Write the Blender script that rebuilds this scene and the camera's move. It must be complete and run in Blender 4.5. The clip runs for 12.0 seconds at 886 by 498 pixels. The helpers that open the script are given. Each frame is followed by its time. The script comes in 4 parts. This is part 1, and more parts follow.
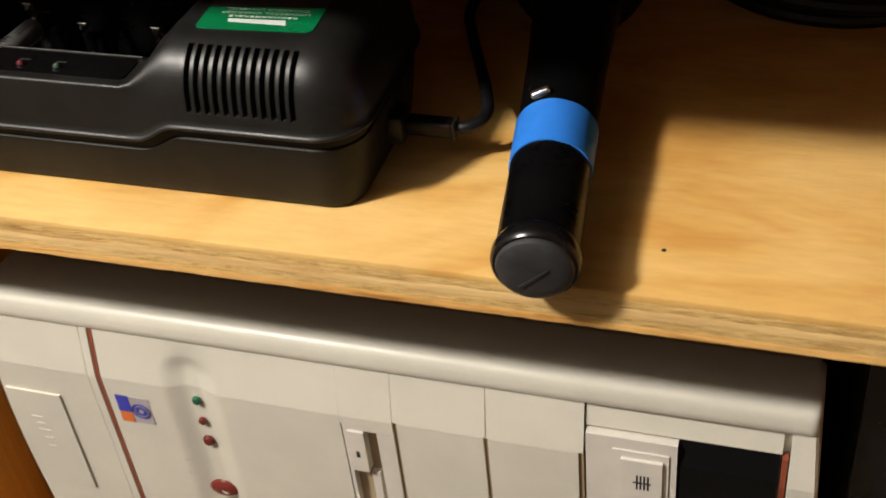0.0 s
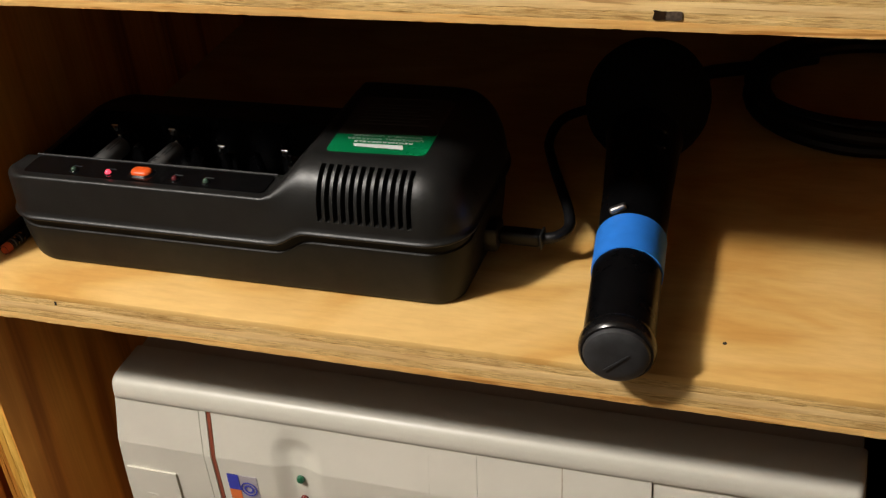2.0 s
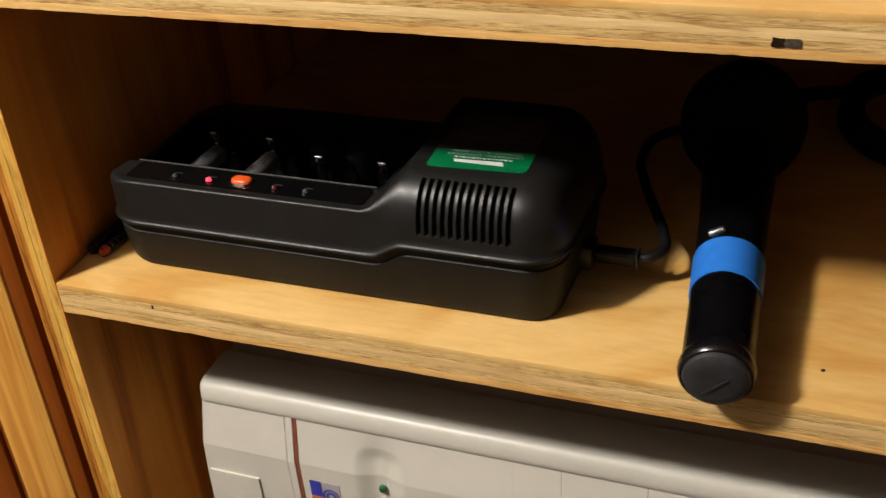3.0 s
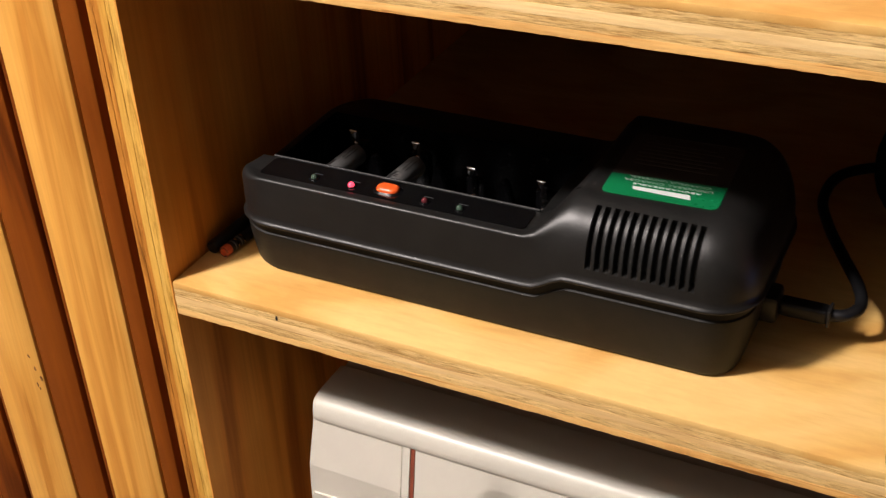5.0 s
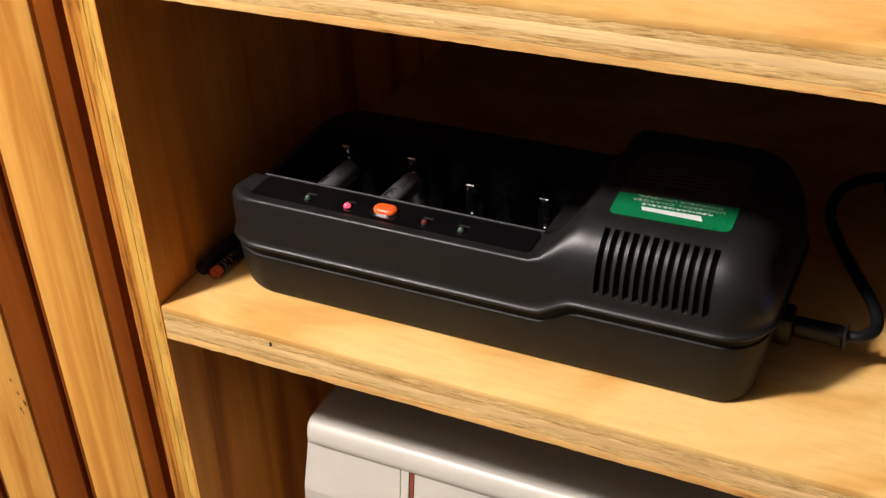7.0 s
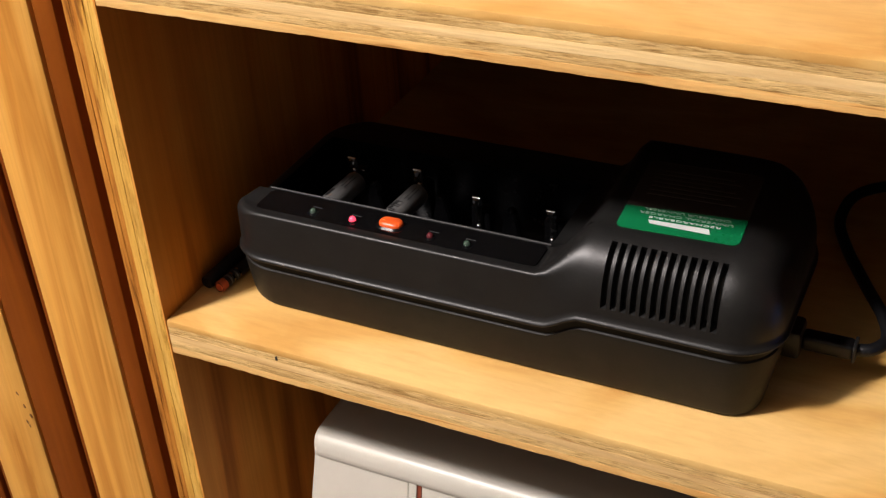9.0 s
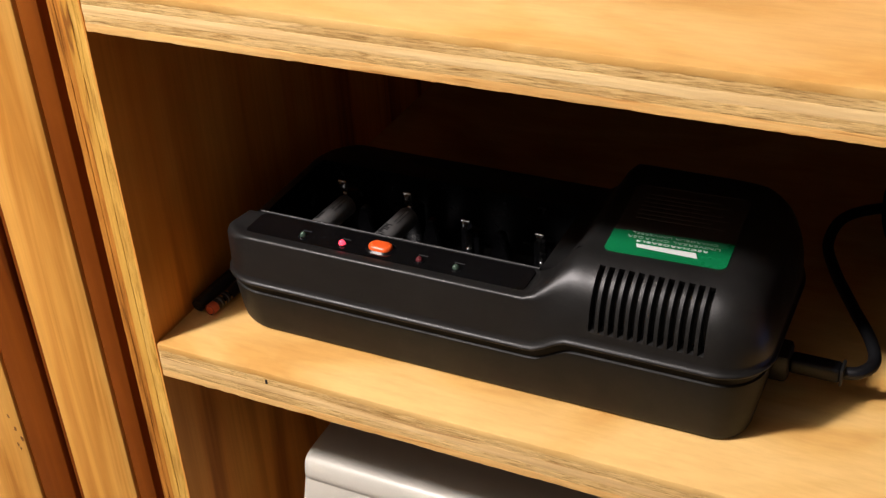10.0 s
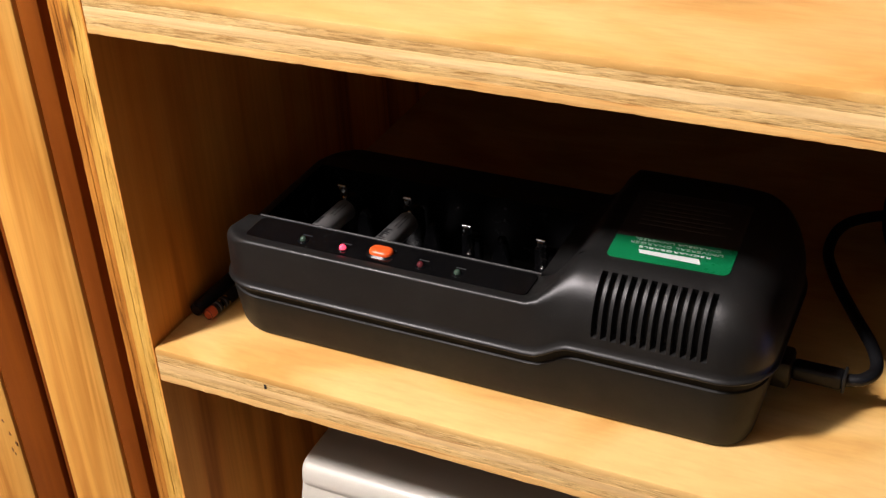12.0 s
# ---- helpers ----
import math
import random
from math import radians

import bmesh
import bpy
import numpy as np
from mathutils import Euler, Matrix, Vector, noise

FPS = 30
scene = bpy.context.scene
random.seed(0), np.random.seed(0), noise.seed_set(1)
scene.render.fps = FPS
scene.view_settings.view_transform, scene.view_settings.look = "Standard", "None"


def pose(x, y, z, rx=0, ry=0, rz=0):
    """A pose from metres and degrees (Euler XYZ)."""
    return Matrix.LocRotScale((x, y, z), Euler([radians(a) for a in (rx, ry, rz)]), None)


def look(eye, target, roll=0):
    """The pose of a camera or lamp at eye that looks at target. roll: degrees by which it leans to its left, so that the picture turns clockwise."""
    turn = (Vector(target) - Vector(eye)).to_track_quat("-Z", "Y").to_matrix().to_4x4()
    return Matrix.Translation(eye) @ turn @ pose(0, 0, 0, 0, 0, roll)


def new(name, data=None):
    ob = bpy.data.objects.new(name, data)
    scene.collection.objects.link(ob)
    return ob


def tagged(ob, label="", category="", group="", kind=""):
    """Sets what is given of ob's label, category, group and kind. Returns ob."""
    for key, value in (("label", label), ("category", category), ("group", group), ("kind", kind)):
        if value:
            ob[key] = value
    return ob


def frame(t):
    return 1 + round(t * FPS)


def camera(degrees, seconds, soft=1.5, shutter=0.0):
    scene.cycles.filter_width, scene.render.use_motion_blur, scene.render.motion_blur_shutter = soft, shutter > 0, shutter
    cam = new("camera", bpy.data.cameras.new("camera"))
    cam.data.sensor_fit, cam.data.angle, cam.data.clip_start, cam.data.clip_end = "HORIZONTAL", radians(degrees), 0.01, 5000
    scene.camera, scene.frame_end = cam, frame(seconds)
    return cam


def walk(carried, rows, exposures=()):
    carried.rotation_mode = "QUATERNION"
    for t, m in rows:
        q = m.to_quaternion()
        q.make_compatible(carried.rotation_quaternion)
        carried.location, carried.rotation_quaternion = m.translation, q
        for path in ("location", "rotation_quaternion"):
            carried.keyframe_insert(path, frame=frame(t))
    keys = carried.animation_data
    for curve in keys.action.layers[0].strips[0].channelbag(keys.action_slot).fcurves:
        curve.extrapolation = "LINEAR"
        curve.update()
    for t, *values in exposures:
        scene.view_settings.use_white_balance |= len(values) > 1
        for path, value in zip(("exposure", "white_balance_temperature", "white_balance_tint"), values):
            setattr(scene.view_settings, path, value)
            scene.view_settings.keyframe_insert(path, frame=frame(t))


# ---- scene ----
cam = camera(39.7, 12.0, soft=1.3, shutter=0.5)
PATH = [
    (0, (0.421, -0.319, 1.187), (-0.126, 1.135, -0.073), -6.5),
    (0.2, (0.421, -0.339, 1.191), (-0.126, 1.125, -0.058), -6.5),
    (0.3, (0.422, -0.348, 1.193), (-0.146, 1.113, -0.048), -6.9),
    (0.5, (0.422, -0.364, 1.194), (-0.192, 1.096, -0.027), -7.4),
    (0.7, (0.418, -0.377, 1.2), (-0.193, 1.088, -0.016), -7.1),
    (1, (0.419, -0.388, 1.208), (-0.202, 1.123, 0.053), -7.1),
    (1.2, (0.421, -0.388, 1.219), (-0.198, 1.138, 0.083), -6.5),
    (1.5, (0.42, -0.394, 1.229), (-0.191, 1.167, 0.138), -6.0),
    (1.7, (0.421, -0.393, 1.23), (-0.195, 1.166, 0.137), -6.2),
    (2, (0.421, -0.393, 1.226), (-0.202, 1.164, 0.138), -6.3),
    (2.5, (0.415, -0.394, 1.229), (-0.238, 1.15, 0.138), -6.1),
    (3, (0.402, -0.401, 1.233), (-0.299, 1.136, 0.162), -6.0),
    (3.5, (0.395, -0.404, 1.235), (-0.325, 1.129, 0.172), -5.4),
    (3.7, (0.392, -0.404, 1.236), (-0.361, 1.122, 0.182), -5.1),
    (5.3, (0.326, -0.354, 1.214), (-0.463, 1.13, 0.13), -2.9),
    (5.5, (0.32, -0.35, 1.214), (-0.442, 1.137, 0.116), -2.7),
    (6, (0.318, -0.346, 1.213), (-0.44, 1.13, 0.096), -3.2),
    (6.5, (0.318, -0.348, 1.213), (-0.44, 1.137, 0.108), -2.8),
    (7, (0.319, -0.345, 1.22), (-0.435, 1.146, 0.12), -3.1),
    (9, (0.318, -0.339, 1.223), (-0.45, 1.145, 0.123), -3.7),
    (9.5, (0.32, -0.337, 1.223), (-0.45, 1.153, 0.134), -3.9),
    (10, (0.321, -0.338, 1.226), (-0.447, 1.163, 0.15), -3.6),
    (10.5, (0.319, -0.34, 1.226), (-0.448, 1.174, 0.166), -3.2),
    (11, (0.319, -0.338, 1.228), (-0.445, 1.171, 0.161), -3.2),
    (11.5, (0.318, -0.336, 1.223), (-0.447, 1.167, 0.148), -3.1),
    (12, (0.316, -0.339, 1.224), (-0.439, 1.176, 0.158), -3.0),
]
walk(cam, [(t, look(eye, target, roll)) for t, eye, target, roll in PATH],
     [(0, 0.10, 6350, 8), (1.0, 0.00, 6350, 9), (1.5, -0.18, 6250, 8), (2.5, -0.20, 6250, 9), (3.5, -0.17, 6250, 11), (5.3, 0.20, 6250, 16),
      (7.0, 0.16, 6200, 16), (9.5, 0.04, 6150, 16), (12.0, 0.24, 6050, 18)])

LAMP_AT, LAMP_WATTS, LAMP_COLOUR, LAMP_RADIUS = (-0.620, -0.860, 2.30), 164.0, (1.0, 0.915, 0.83), 0.085

# ---- light ----
def make_world():
    world = bpy.data.worlds.new("room_dusk")
    world.use_nodes = True
    bg = world.node_tree.nodes["Background"]
    bg.inputs["Color"].default_value = (1.0, 0.85, 0.68, 1)
    bg.inputs["Strength"].default_value = 0.003
    scene.world = world


def make_lamp(name, at, watts, colour, radius):
    lamp = bpy.data.lights.new(name, "POINT")
    lamp.energy, lamp.color, lamp.shadow_soft_size = watts, colour, radius
    ob = new(name, lamp)
    ob.location = at
    return ob


make_world()
make_lamp("room_lamp", LAMP_AT, LAMP_WATTS, LAMP_COLOUR, LAMP_RADIUS)


# ---- materials ----
class Nodes:
    """A short hand for a node material with one Principled surface."""

    def __init__(self, name):
        self.mat = bpy.data.materials.new(name)
        self.mat.use_nodes = True
        self.tree = self.mat.node_tree
        self.bsdf = self.tree.nodes["Principled BSDF"]

    def add(self, kind, **values):
        node = self.tree.nodes.new(kind)
        for key, value in values.items():
            node.inputs[key.replace("_", " ")].default_value = value
        return node

    def link(self, a, b):
        self.tree.links.new(a, b)

    def coords(self, scale, shift_by_object=False, rotate=(0, 0, 0)):
        tc = self.add("ShaderNodeTexCoord")
        mp = self.add("ShaderNodeMapping", Scale=scale, Rotation=rotate)
        self.link(tc.outputs["Object"], mp.inputs["Vector"])
        if shift_by_object:
            info = self.add("ShaderNodeObjectInfo")
            comb = self.add("ShaderNodeVectorMath")
            comb.operation = "MULTIPLY_ADD"
            comb.inputs[0].default_value = (7.3, 3.1, 5.7)
            self.link(info.outputs["Random"], comb.inputs[1])
            comb.inputs[2].default_value = (0, 0, 0)
            self.link(comb.outputs[0], mp.inputs["Location"])
        return mp.outputs["Vector"]

    def noise(self, scale, detail=4.0, rough=0.55, stretch=(1, 1, 1), shift=False, distort=0.0):
        n = self.add("ShaderNodeTexNoise", Scale=scale, Detail=detail, Roughness=rough, Distortion=distort)
        self.link(self.coords(stretch, shift), n.inputs["Vector"])
        return n.outputs["Fac"]

    def ramp(self, fac, stops):
        r = self.add("ShaderNodeValToRGB")
        els = r.color_ramp.elements
        while len(els) < len(stops):
            els.new(0.5)
        for el, (pos, col) in zip(els, stops):
            el.position, el.color = pos, (*col, 1) if len(col) == 3 else col
        self.link(fac, r.inputs["Fac"])
        return r.outputs["Color"]

    def mix(self, a, b, fac, mode="MIX"):
        m = self.tree.nodes.new("ShaderNodeMix")
        m.data_type, m.blend_type = "RGBA", mode
        for sock, value in ((m.inputs[6], a), (m.inputs[7], b), (m.inputs[0], fac)):
            if isinstance(value, (int, float)):
                sock.default_value = value
            elif isinstance(value, tuple):
                sock.default_value = (*value, 1)
            else:
                self.link(value, sock)
        return m.outputs[2]

    def bump(self, height, strength, distance):
        b = self.add("ShaderNodeBump", Strength=strength, Distance=distance)
        self.link(height, b.inputs["Height"])
        self.link(b.outputs["Normal"], self.bsdf.inputs["Normal"])

    def done(self, colour=None, rough=None, metal=0.0, spec=None):
        for sock, value in (("Base Color", colour), ("Roughness", rough)):
            if value is None:
                continue
            if isinstance(value, tuple):
                self.bsdf.inputs[sock].default_value = (*value, 1)
            elif isinstance(value, (int, float)):
                self.bsdf.inputs[sock].default_value = value
            else:
                self.link(value, self.bsdf.inputs[sock])
        self.bsdf.inputs["Metallic"].default_value = metal
        if spec is not None:
            self.bsdf.inputs["Specular IOR Level"].default_value = spec
        return self.mat


def wood(name, pale, mid, dark, along="x", rough=0.5, figure=0.5, streak=1.0, scale=1.0, figure_size=None, swirl=1.2, fibre_size=None, relief=0.25, spec=0.3):
    """Sawn or peeled softwood with its grain along one axis: fine fibres, broad figure, blotches."""
    n = Nodes(name)
    long_, across = 1.6 * scale, 26.0 * scale
    stretch = {"x": (long_, across, across), "y": (across, long_, across), "z": (across, across, long_)}[along]
    fibre_s = {"x": (8, 420, 420), "y": (420, 8, 420), "z": (420, 420, 8)}[along]
    broad = n.noise(1.0, 3, 0.5, figure_size or stretch, True, swirl)
    fibre = n.noise(1.0, 5, 0.65, fibre_size or fibre_s, True)
    blotch = n.noise(9.0, 3, 0.5, (1, 1, 1), True)
    col = n.ramp(broad, [(0.36, dark), (0.36 + 0.16 * figure, mid), (0.60, pale)])
    col = n.mix(col, n.ramp(fibre, [(0.3, (0.62, 0.5, 0.4)), (0.6, (1, 1, 1))]), 0.35 * streak, "MULTIPLY")
    col = n.mix(col, n.ramp(blotch, [(0.35, (0.84, 0.76, 0.66)), (0.6, (1.04, 1.03, 1.0))]), 0.8, "MULTIPLY")
    n.bump(fibre, relief, 0.0004)
    return n.done(col, n.ramp(blotch, [(0.3, (rough - 0.08,) * 3), (0.7, (rough + 0.1,) * 3)]), spec=spec)


def end_grain(name, pale, mid, dark, stretch, swirl=0.8, relief=0.35, hatch=0.85):
    """The cut ends of a cross ply: torn fibres, brown specks, fine sawn hatch."""
    n = Nodes(name)
    a = n.noise(1.0, 6, 0.75, stretch, True, swirl)
    b = n.noise(38.0, 3, 0.5, (1, 1, 1), True)
    c = n.noise(1.0, 3, 0.6, tuple(v * 4.5 for v in stretch), True, 0.6)
    col = n.ramp(a, [(0.3, dark), (0.47, mid), (0.66, pale)])
    col = n.mix(col, n.ramp(b, [(0.35, (0.80, 0.72, 0.6)), (0.62, (1.08, 1.06, 1.0))]), 0.8, "MULTIPLY")
    col = n.mix(col, n.ramp(c, [(0.30, (0.52, 0.42, 0.30)), (0.50, (1.0, 0.99, 0.97)), (0.70, (1.12, 1.12, 1.10))]), hatch, "MULTIPLY")
    n.bump(c, relief, 0.0005)
    return n.done(col, 0.8, spec=0.15)


def plain(name, colour, rough=0.4, metal=0.0, grain=0.06, grain_scale=60.0, bump=0.0, bump_scale=900.0, spec=None, dust=0.0):
    """Moulded or painted surface with slight unevenness of tone and gloss."""
    n = Nodes(name)
    fac = n.noise(grain_scale, 4, 0.6)
    lo = tuple(c * (1 - grain) for c in colour)
    hi = tuple(min(1.0, c * (1 + grain)) for c in colour)
    col = n.ramp(fac, [(0.35, lo), (0.65, hi)])
    if dust:
        specks = n.ramp(n.noise(1500.0, 2, 0.5), [(0.66, (0, 0, 0)), (0.74, (1, 1, 1))])
        film = n.ramp(n.noise(35.0, 4, 0.6), [(0.4, (0.25, 0.25, 0.25)), (0.7, (1, 1, 1))])
        amount = n.mix(n.mix(specks, film, 1.0, "MULTIPLY"), (dust, dust, dust), 1.0, "MULTIPLY")
        col = n.mix(col, (0.17, 0.155, 0.13), amount)
    rg = n.ramp(n.noise(grain_scale * 0.6, 5, 0.7), [(0.3, (max(0.03, rough - 0.07),) * 3), (0.7, (min(1, rough + 0.09),) * 3)])
    if bump:
        n.bump(n.noise(bump_scale, 2, 0.5), bump, 0.0003)
    return n.done(col, rg, metal, spec)


def glowing(name, colour, strength):
    n = Nodes(name)
    n.bsdf.inputs["Emission Color"].default_value = (*colour, 1)
    n.bsdf.inputs["Emission Strength"].default_value = strength
    return n.done(colour, 0.2)


SHELF_TOP = wood("pine_veneer_face", (0.718, 0.480, 0.176), (0.672, 0.424, 0.138), (0.600, 0.342, 0.094), "x", 0.42, 0.75, 0.8, 0.8, (8.0, 17.0, 17.0), 1.6, (45, 220, 220), 0.2)
PLY_LONG = wood("pine_ply_long_grain", (0.83, 0.62, 0.30), (0.80, 0.57, 0.25), (0.50, 0.30, 0.11), "x", 0.7, 0.35, 1.2, 2.2, (10, 90, 330), 1.2, (50, 500, 1100), 0.5)
PLY_CROSS = end_grain("pine_ply_end_grain", (0.76, 0.56, 0.27), (0.66, 0.455, 0.185), (0.34, 0.19, 0.055), (34, 120, 420), 1.6, 0.8)
PLY_LOW = wood("pine_ply_orange_grain", (0.80, 0.52, 0.19), (0.76, 0.45, 0.14), (0.52, 0.25, 0.06), "x", 0.7, 0.4, 1.2, 2.2, (12, 90, 300), 1.4, (60, 500, 1000), 0.5)
PLY_LONG_UP = wood("pine_ply_upright_grain", (0.80, 0.475, 0.090), (0.73, 0.395, 0.064), (0.34, 0.135, 0.018), "z", 0.6, 0.45, 1.3, 2.0, (150, 90, 12), 1.8, (700, 500, 40), 0.5)
PLY_CROSS_UP = end_grain("pine_ply_upright_end_grain", (0.82, 0.53, 0.140), (0.71, 0.42, 0.082), (0.30, 0.125, 0.020), (200, 120, 13), 2.2, 0.5, 0.35)
SIDE_FACE = wood("varnished_pine_face", (0.88, 0.405, 0.078), (0.79, 0.325, 0.054), (0.46, 0.158, 0.025), "z", 0.42, 0.6, 0.9, 1.0, (26, 19, 1.5), 2.0, spec=0.18)
BOARD_PALE = wood("golden_pine_board", (0.77, 0.412, 0.090), (0.71, 0.360, 0.070), (0.565, 0.245, 0.038), "z", 0.42, 0.75, 0.8, 1.1, (42, 30, 2.4), 2.0, (480, 480, 9), 0.3, spec=0.22)
BOUNCE_DARK = wood("bounce_cutting_brown", (0.22, 0.092, 0.022), (0.16, 0.062, 0.013), (0.09, 0.03, 0.007), "z", 0.55, 0.5, 1.2, 1.6)
BROWN_PLY = end_grain("brown_ply_end_grain", (0.62, 0.275, 0.044), (0.47, 0.185, 0.026), (0.07, 0.020, 0.003), (200, 120, 8), 1.6, 0.4, 0.4)
SHADED_BACK = plain("shaded_back_panel", (0.0105, 0.0088, 0.0066), 0.7, grain=0.15, grain_scale=60)
BOARD_RED = wood("red_brown_board", (0.25, 0.068, 0.0055), (0.20, 0.049, 0.004), (0.11, 0.024, 0.0022), "z", 0.52, 0.5, 0.8, 1.2, spec=0.12)
KNOT = plain("dark_knot", (0.022, 0.011, 0.005), 0.8, spec=0.08, grain=0.4, grain_scale=400)
KNOT_RIM = plain("grey_brown_knot_wood", (0.085, 0.062, 0.045), 0.8, spec=0.08, grain=0.5, grain_scale=700)
FLECK = plain("brown_bark_fleck", (0.21, 0.078, 0.018), 0.7, grain=0.4, grain_scale=500)
NAIL_HOLE = plain("nail_hole_shade", (0.02, 0.013, 0.008), 0.9)
BLACK_ABS = plain("black_abs_plastic", (0.0105, 0.0103, 0.0096), 0.42, spec=0.38, grain=0.12, grain_scale=90, bump=0.16, bump_scale=1500, dust=0.18)
GREY_ABS = plain("dark_grey_abs_plastic", (0.0072, 0.0068, 0.0054), 0.55, spec=0.24, grain=0.12, grain_scale=80, bump=0.15, bump_scale=1300, dust=0.06)
GLOSS_BLACK = plain("gloss_black_plastic", (0.004, 0.004, 0.0045), 0.22, grain=0.2, grain_scale=150, dust=0.16)
DARK_GREY = plain("grey_legend_ink", (0.03, 0.03, 0.03), 0.5)
PANEL_BLACK = plain("dusty_gloss_black_strip", (0.0035, 0.0035, 0.0037), 0.13, grain=0.12, grain_scale=240, dust=0.26)
GREEN_LABEL = plain("green_label_film", (0.004, 0.17, 0.055), 0.3, grain=0.06, grain_scale=40)
SHADED_LABEL = plain("shaded_label_film", (0.034, 0.027, 0.023), 0.34, grain=0.15, grain_scale=40)
DIM_INK = plain("faint_grey_ink", (0.075, 0.068, 0.060), 0.5)
WHITE_INK = plain("white_ink", (0.72, 0.74, 0.70), 0.45)
PALE_INK = plain("pale_green_ink", (0.33, 0.45, 0.36), 0.45)
ORANGE_BUTTON = plain("orange_button_plastic", (0.80, 0.105, 0.016), 0.35, grain=0.04)
RED_LED = glowing("lit_red_led", (1.0, 0.06, 0.10), 1.6)
CLEAR_LED_GREEN = plain("unlit_green_lens", (0.05, 0.085, 0.06), 0.06, spec=0.9)
CLEAR_LED_RED = plain("unlit_red_lens", (0.12, 0.02, 0.025), 0.06, spec=0.9)
SATIN_METAL = plain("satin_steel", (0.75, 0.73, 0.70), 0.3, 1.0, grain=0.1)
CHROME = plain("nickel_plated_strip", (0.92, 0.91, 0.89), 0.2, 1.0, grain=0.06)
DARK_NICKEL = plain("darkened_nickel", (0.30, 0.30, 0.29), 0.24, 1.0, grain=0.15)
CELL_GREY = plain("silver_grey_cell_wrap", (0.19, 0.187, 0.18), 0.36, 0.3, grain=0.15)
CELL_BLACK = plain("black_cell_wrap", (0.015, 0.015, 0.016), 0.35)
CELL_ORANGE = plain("orange_cell_end", (0.58, 0.105, 0.035), 0.4)
INK_BLACK = plain("black_ink", (0.02, 0.02, 0.02), 0.5)
BEIGE = plain("beige_moulded_plastic", (0.665, 0.640, 0.550), 0.34, grain=0.035, grain_scale=22, bump=0.12, bump_scale=1600)
BEIGE_METAL = plain("beige_painted_steel", (0.56, 0.50, 0.42), 0.42, grain=0.05, grain_scale=18, bump=0.1)
CD_BEIGE = plain("pale_drive_plastic", (0.67, 0.63, 0.565), 0.4, grain=0.03)
TAN = plain("yellowed_latch_plastic", (0.36, 0.27, 0.16), 0.5)
RED_TRIM = plain("dark_red_trim", (0.25, 0.062, 0.032), 0.4, grain=0.15)
RED_LENS = plain("red_lens", (0.15, 0.022, 0.017), 0.10, spec=0.8)
GREEN_LENS = plain("green_lens", (0.015, 0.11, 0.05), 0.14, spec=0.8)
BLUE_STICKER = plain("blue_sticker_ink", (0.045, 0.055, 0.42), 0.35)
ORANGE_STICKER = plain("orange_sticker_ink", (0.70, 0.17, 0.04), 0.35)
SILVER_STICKER = plain("silver_sticker_film", (0.42, 0.38, 0.40), 0.3)
HOLE_BLACK = plain("black_steel_and_bay_shade", (0.0025, 0.0025, 0.0025), 0.7, spec=0.15)
MIC_BLACK = plain("black_enamelled_metal", (0.0025, 0.0025, 0.0028), 0.3, grain=0.2, grain_scale=120, spec=0.16)
MIC_CAP = plain("dark_grey_rubberised_cap", (0.028, 0.029, 0.031), 0.45, grain=0.2, grain_scale=160, bump=0.1)
BLUE_TAPE = plain("blue_vinyl_tape", (0.028, 0.19, 0.68), 0.38, grain=0.06, grain_scale=70)
FOAM = plain("black_open_cell_foam", (0.006, 0.006, 0.006), 0.95, grain=0.3, grain_scale=500, bump=1.0, bump_scale=1400, spec=0.1)
RUBBER = plain("black_cable_rubber", (0.006, 0.006, 0.0066), 0.45, grain=0.15, spec=0.3)
RED_CLOTH = plain("red_woven_cloth", (0.26, 0.022, 0.016), 0.9, grain=0.2, grain_scale=200, bump=0.5, bump_scale=1500)
PLASTER = plain("cream_wall_paint", (0.135, 0.117, 0.096), 0.8, grain=0.05, grain_scale=4)
CARPET = plain("brown_carpet", (0.13, 0.095, 0.065), 0.95, grain=0.2, grain_scale=150)
CEILING = plain("white_ceiling_paint", (0.36, 0.335, 0.295), 0.85, grain=0.03, grain_scale=5)

# ---- building helpers ----
WORLD_OF = {}


def thing(name, at, label, category, group="", kind=""):
    ob = new(name)
    ob.location = at
    ob.empty_display_size = 0.02
    WORLD_OF[ob.name] = Matrix.Translation(at)
    return tagged(ob, label, category, group, kind)


def part(name, bm, material, parent=None, label="", smooth=True, sharp=35):
    """One mesh object out of a bmesh given in world metres, under its thing or part."""
    bmesh.ops.recalc_face_normals(bm, faces=bm.faces)
    for f in bm.faces:
        f.smooth = smooth
    if smooth:
        lim = radians(sharp)
        for e in bm.edges:
            if len(e.link_faces) == 2 and e.calc_face_angle(0) > lim:
                e.smooth = False
    me = bpy.data.meshes.new(name)
    bm.to_mesh(me)
    bm.free()
    me.materials.append(material)
    ob = new(name, me)
    WORLD_OF[ob.name] = Matrix.Identity(4)
    if parent is not None:
        ob.parent = parent
        ob.matrix_parent_inverse = WORLD_OF[parent.name].inverted()
    if label:
        ob["label"] = label
    return ob


def single(name, bm, material, label, category, group="", kind="", sharp=35):
    return tagged(part(name, bm, material, None, "", True, sharp), label, category, group, kind)


